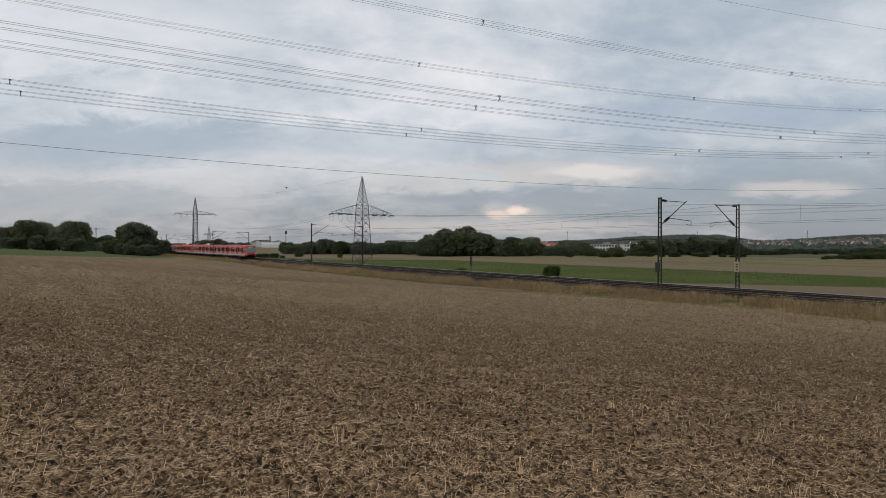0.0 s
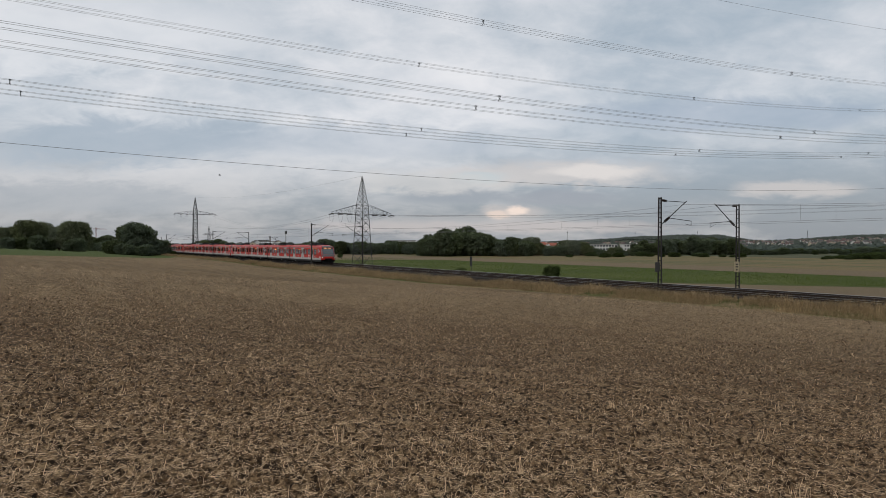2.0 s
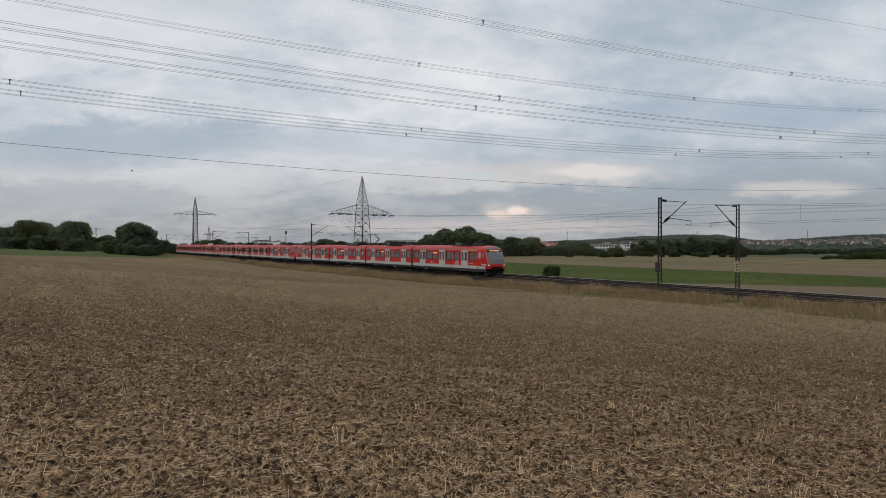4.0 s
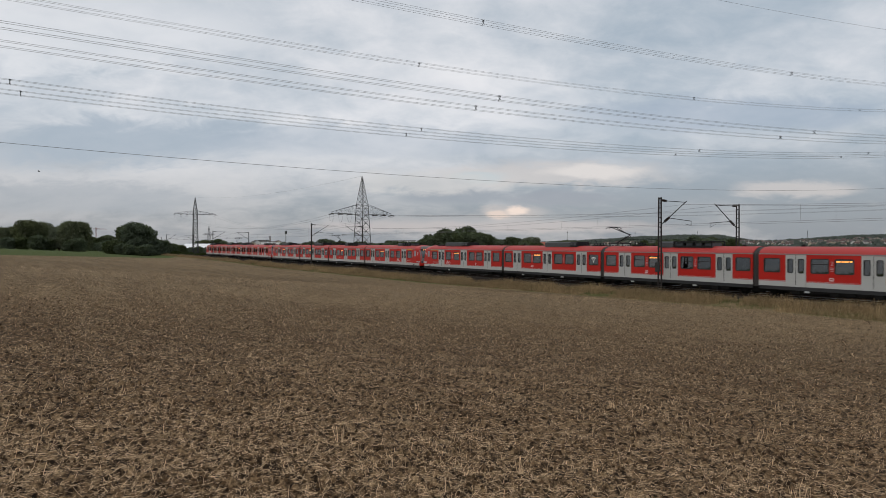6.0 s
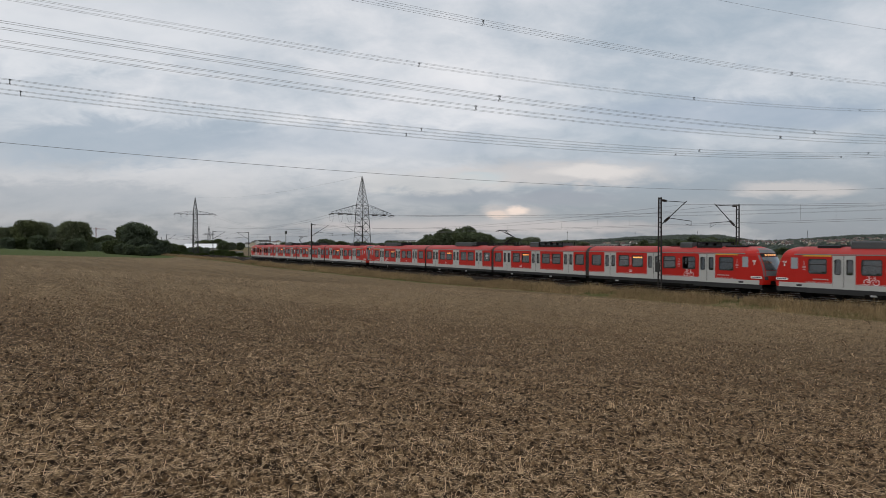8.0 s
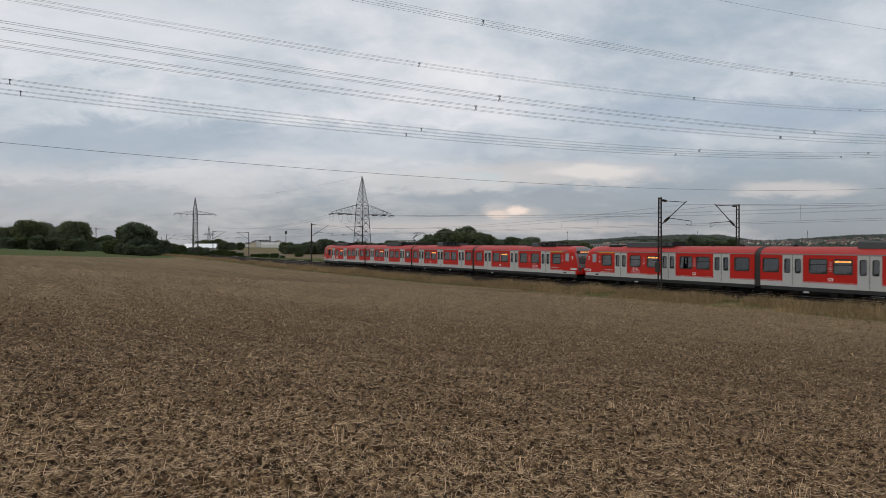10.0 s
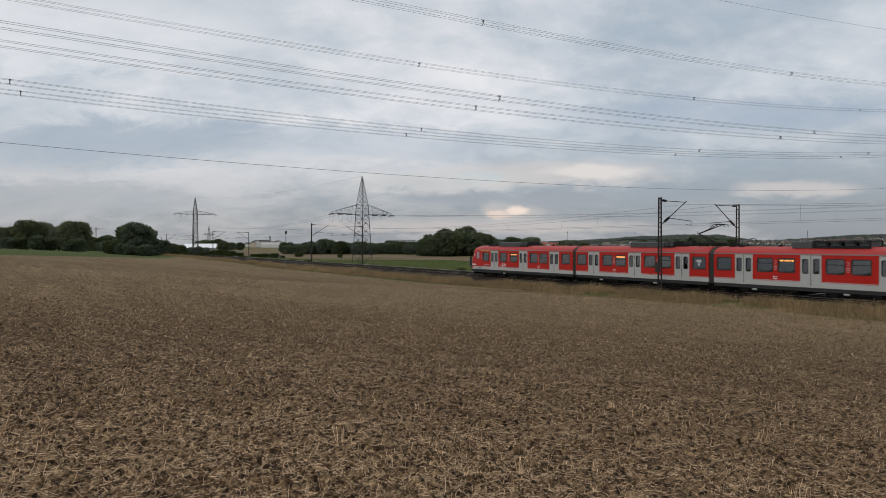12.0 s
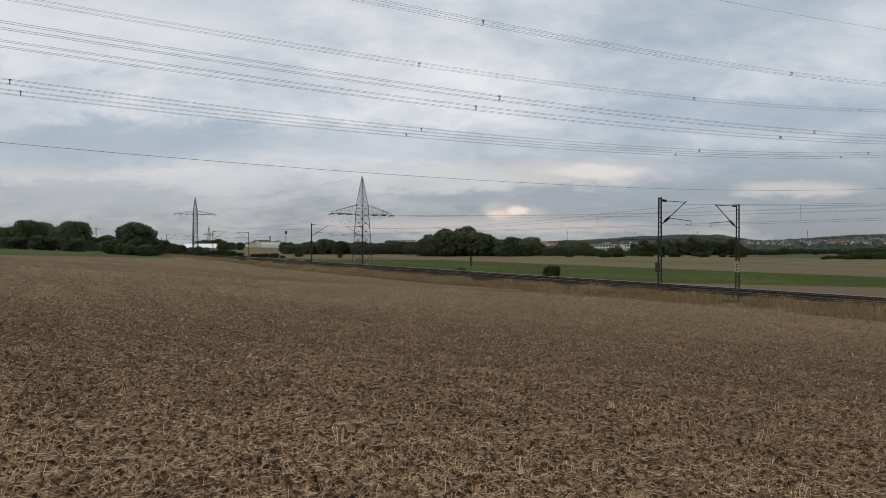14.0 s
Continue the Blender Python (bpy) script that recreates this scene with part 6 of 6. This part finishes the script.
def stubble():
    """Short cut stubble and crumbs over the rest of the tilled field."""
    rng = np.random.default_rng(77)
    n = 90000
    mid = radians(YAW + 90)
    r = 14.0 * np.exp(rng.random(n) ** 0.8 * math.log(15.0))
    a = mid + np.radians(rng.uniform(-40, 40, n))
    x, y = EYE.x + r * np.cos(a), EYE.y + r * np.sin(a)
    keep = in_field(x, y) > 0.9
    x, y, r = x[keep], y[keep], r[keep]
    n = len(x)
    yaw = rng.uniform(0, np.pi, n)
    h = rng.uniform(0.025, 0.075, n) * (0.7 + 0.3 * sstep(10, 60, r))
    w = rng.uniform(0.010, 0.028, n) * (0.6 + 0.9 * sstep(10, 90, r))
    c = np.stack([x, y, land(x, y) - 0.01], 1)
    s = np.stack([np.cos(yaw), np.sin(yaw), 0 * yaw], 1) * w[:, None]
    lean = np.stack([rng.normal(size=n) * 0.6, rng.normal(size=n) * 0.6, np.ones(n)], 1) * h[:, None]
    back = np.stack([-np.sin(yaw), np.cos(yaw), 0 * yaw], 1) * w[:, None]
    V = np.stack([c - s, c + s, c + back, c + lean], 1).reshape(-1, 3)
    i = np.arange(n)[:, None, None] * 4
    F = (i + np.array([[0, 1, 3], [1, 2, 3], [2, 0, 3]])[None]).reshape(-1, 3)
    ob = mesh_np("field_stubble", V, F, STUBBLE)
    tagged(ob, "short brown stubble and crumbs across the tilled field", "stubble", kind="stuff")


stubble()


def straws():
    """Chopped straw and stubble stalks on the near soil."""
    rng = np.random.default_rng(21)
    n = 330000
    mid = radians(YAW + 90)
    r = 2.2 * np.exp(rng.random(n) ** 0.62 * math.log(24.0))
    a = mid + np.radians(rng.uniform(-43, 43, n))
    x, y = EYE.x + r * np.cos(a), EYE.y + r * np.sin(a)
    keep = rng.random(n) < 0.62 + 0.38 * sstep(-0.25, 0.5, vnoise(x * 1.3, y * 2.6, 31) + 0.6 * vnoise(x * 4, y * 4, 33))
    x, y, r = x[keep], y[keep], r[keep]
    n = len(x)
    z = land(x, y)
    up = rng.random(n) < 0.035
    yaw = rng.uniform(0, 2 * np.pi, n)
    tilt = np.where(up, rng.uniform(0.7, 1.45, n), rng.uniform(-0.12, 0.35, n))
    ln = np.where(up, rng.uniform(0.03, 0.10, n), (0.012 + 0.060 * rng.random(n) ** 2.3) * np.where(r < 7.0, 1.25, 0.85))
    w = rng.uniform(0.0008, 0.0018, n) * (1 + r / 14)
    d = np.stack([np.cos(yaw) * np.cos(tilt), np.sin(yaw) * np.cos(tilt), np.sin(tilt)], 1)
    c = np.stack([x, y, z + 0.006], 1)
    s = np.cross(d, np.array([0.13, 0.2, 1.0]))
    s /= np.linalg.norm(s, axis=1)[:, None]
    t = np.cross(s, d)
    ring = []
    for e in (0, 1):
        for q in (0.3, 1.57, 2.84):
            ring.append(c + d * ln[:, None] * e + (s * np.cos(q) + t * np.sin(q)) * w[:, None])
    V = np.stack(ring, 1).reshape(-1, 3)
    i = np.arange(n)[:, None, None] * 6
    quads = np.array([[0, 1, 4, 3], [1, 2, 5, 4]])
    F = (i + quads[None]).reshape(-1, 4)
    ob = mesh_np("loose_straw", V, F, STRAW)
    tagged(ob, "pale chopped straw scattered over the tilled soil", "straw", kind="stuff")


straws()


def crumbs(name, seed, n, r0, span, s0, s1, label):
    """Loose crumbs of dark soil lying on the field."""
    rng = np.random.default_rng(seed)
    mid = radians(YAW + 90)
    r = r0 * np.exp(rng.random(n) ** 0.7 * math.log(span))
    a = mid + np.radians(rng.uniform(-42, 42, n))
    x, y = EYE.x + r * np.cos(a), EYE.y + r * np.sin(a)
    keep = vnoise(x * 2.1, y * 3.4, 61) + 0.7 * vnoise(x * 6, y * 6, 63) > -0.35
    keep &= in_field(x, y) > 0.9
    x, y, r = x[keep], y[keep], r[keep]
    n = len(x)
    s = s0 + s1 * rng.random(n) ** 3
    base = np.array([[1, 0, 0], [0, 1, 0], [-1, 0, 0], [0, -1, 0], [0, 0, 0.8], [0, 0, -0.8]])
    jag = base[None] * (1 + 0.35 * rng.normal(size=(n, 6, 1))) + 0.22 * rng.normal(size=(n, 6, 3))
    c = np.stack([x, y, land(x, y) + s * 0.3], 1)
    V = (c[:, None, :] + jag * s[:, None, None]).reshape(-1, 3)
    tri = np.array([[0, 1, 4], [1, 2, 4], [2, 3, 4], [3, 0, 4], [1, 0, 5], [2, 1, 5], [3, 2, 5], [0, 3, 5]])
    F = (np.arange(n)[:, None, None] * 6 + tri[None]).reshape(-1, 3)
    ob = mesh_np(name, V, F, CRUMB)
    tagged(ob, label, "soil", kind="stuff")


crumbs("soil_crumbs", 58, 60000, 2.3, 10.0, 0.004, 0.017, "small dark brown crumbs of tilled soil")
crumbs("soil_clods", 59, 60000, 12.0, 5.0, 0.008, 0.022, "dark brown clods across the tilled field")


def tuft(px, depth, n, h):
    """A clump of upright stubble stalks left standing in the field."""
    x, y = spot(px, depth)
    rng = random.Random(int(px))
    bm = bmesh.new()
    for i in range(n):
        a, q = rng.uniform(0, 6.28), rng.uniform(0.0, 0.05)
        b = (q * math.cos(a), q * math.sin(a), -0.02)
        t = (b[0] * 1.8 + rng.uniform(-0.03, 0.03), b[1] * 1.8 + rng.uniform(-0.03, 0.03), h * rng.uniform(0.6, 1.1))
        beam(bm, b, t, 0.0028, 4)
    o = part("stubble_tuft", bm, STRAW, loc=(x, y, float(land(x, y))))
    tagged(o, "upright clump of pale cut stubble stalks", "stubble tuft", "stubble tufts")


for px, depth, n, h in ((601, 5.75, 9, 0.14), (926, 5.25, 8, 0.14), (440, 10.5, 7, 0.11), (1420, 5.0, 6, 0.10), (1345, 7.0, 5, 0.09), (735, 7.3, 5, 0.09), (1085, 8.0, 5, 0.09)):
    tuft(px, depth, n, h)


def verge_grass(name, label, material, n, seed, x0, x1, y0, y1, h0, h1, thresh, crop=False):
    rng = np.random.default_rng(seed)
    x = x1 - (x1 - x0) * rng.random(n) ** 1.5
    y = rng.uniform(y0, y1, n) + (0.0 if crop else 1.0) * (field_edge(x) + 8.2) * (y1 < -5)
    v = vnoise(x * 0.35, y * 0.6, seed) + 0.6 * vnoise(x * 1.3, y * 1.5, seed + 1)
    keep = (v > thresh) & (y > field_edge(x) - 0.7 + 0.9 * rng.random(n))
    if crop:
        keep &= (y > 23.0 + (x + 54.0) * 0.714) & (y > 9.6)
    x, y, v = x[keep], y[keep], v[keep]
    n = len(x)
    z = terrain(x, y) - 0.02
    h = rng.uniform(h0, h1, n) * (0.75 + 0.35 * np.clip(v, -0.5, 1)) * (1.0 if crop else 0.35 + 0.65 * sstep(-0.6, 2.2, y - field_edge(x)))
    yaw = rng.uniform(0, 2 * np.pi, n)
    lean = rng.uniform(0.05, 1.0, n)
    b = np.stack([np.cos(yaw), np.sin(yaw), 0 * yaw], 1)
    w = rng.uniform(0.004, 0.011, n)[:, None]
    c = np.stack([x, y, z], 1)
    side = np.stack([-np.sin(yaw), np.cos(yaw), 0 * yaw], 1)
    m = c + b * (h * lean * 0.35)[:, None] + np.array([0, 0, 1.0]) * (h * 0.6)[:, None]
    t = c + b * (h * lean)[:, None] + np.array([0, 0, 1.0]) * h[:, None]
    V = np.stack([c - side * w, c + side * w, m + side * w * 0.8, m - side * w * 0.8, t + side * w * 0.2, t - side * w * 0.2], 1).reshape(-1, 3)
    i = np.arange(n)[:, None, None] * 6
    F = (i + np.array([[0, 1, 2, 3], [3, 2, 4, 5]])[None]).reshape(-1, 4)
    ob = mesh_np(name, V, F, material)
    tagged(ob, label, "grass", kind="stuff")


verge_grass("dry_grass", "tall dry straw-coloured grass along the railway", DRYGRASS, 150000, 41, -260, -8, -7.6, -3.4, 0.25, 0.92, -0.5)
verge_grass("green_grass", "short green grass at the field edge", GREENGRASS, 80000, 42, -190, -8, -8.9, -5.6, 0.10, 0.34, -0.5)


verge_grass("green_crop", "low green crop in the field beyond the railway", CROP, 90000, 43, -210, -10, 9.0, 62.0, 0.12, 0.42, -0.8, True)


def parapet():
    x, y = spot(404, 300)
    root = tagged(new("low_wall"), "low grey concrete wall beside the railway", "wall")
    root.location, root.rotation_euler = (x, y, float(terrain(x, y))), (0, 0, radians(YAW))
    bm = bmesh.new()
    box(bm, -7, 7, -0.2, 0.2, -0.5, 1.5)
    part("wall_body", bm, CONCRETE, root)
    bm = bmesh.new()
    box(bm, -7.1, 7.1, -0.27, 0.27, 1.5, 1.62)
    part("coping", bm, CONCRETE, root)


parapet()


def bird():
    root = tagged(new("bird"), "small dark bird flying past under the clouds", "bird")
    root.scale = (0.65, 0.65, 0.65)
    bm = bmesh.new()
    bmesh.ops.create_uvsphere(bm, u_segments=10, v_segments=6, radius=0.1, matrix=Matrix.Diagonal((2.2, 0.8, 0.7, 1)))
    part("body", bm, FEATHER, root)
    for s in (-1, 1):
        bm = bmesh.new()
        vs = [bm.verts.new(c) for c in ((0.1, s * 0.05, 0.02), (-0.12, s * 0.05, 0.02), (-0.18, s * 0.42, 0.1), (-0.02, s * 0.4, 0.12))]
        bm.faces.new(vs)
        bmesh.ops.solidify(bm, geom=bm.faces[:], thickness=0.02)
        part("wing", bm, FEATHER, root)
    return root


BIRD = bird()


# ---- motion ----
SLACK = ((0.0, 1.1), (0.5, 0.3), (1.0, -0.5), (1.5, -1.2), (2.0, -0.95), (2.5, -1.05), (3.0, -0.85), (4.0, -0.95), (5.3, -1.05), (5.5, -1.1), (6.0, -0.4), (6.5, -0.5), (7.0, -0.3), (7.5, -0.5), (8.0, -0.2), (9.3, -0.25), (10.5, -0.4), (11.0, 0.0), (11.5, -0.3), (12.0, 0.45), (12.5, 0.1), (13.0, 0.45), (13.5, 0.25), (14.0, 0.7))


def tail_x(t, slack):
    """Where the tail of the last unit is along the track; the train brakes gently."""
    d = t - 8.0
    return -160.47 + 24.775 * d - 0.1695 * d * d + slack


def motions():
    for i, unit in enumerate((UNIT_TAIL, UNIT_MID, UNIT_HEAD)):
        walk(unit, [(t, pose(tail_x(t, e) + 67.88 * i, 0, 0)) for t, e in SLACK])
    rows = []
    for t, px, py in ((0.0, 507, 333), (1.5, 423, 317), (3.0, 314, 303), (6.5, 28, 304), (8.5, -140, 310), (14.0, -600, 330)):
        q = to_world((px - 784) / 1085.0, 70.0, 70.0 * (432 - py) / 1085.0)
        rows.append((t, pose(q.x, q.y, q.z, 0, 0, YAW + 180)))
    walk(BIRD, rows)


motions()
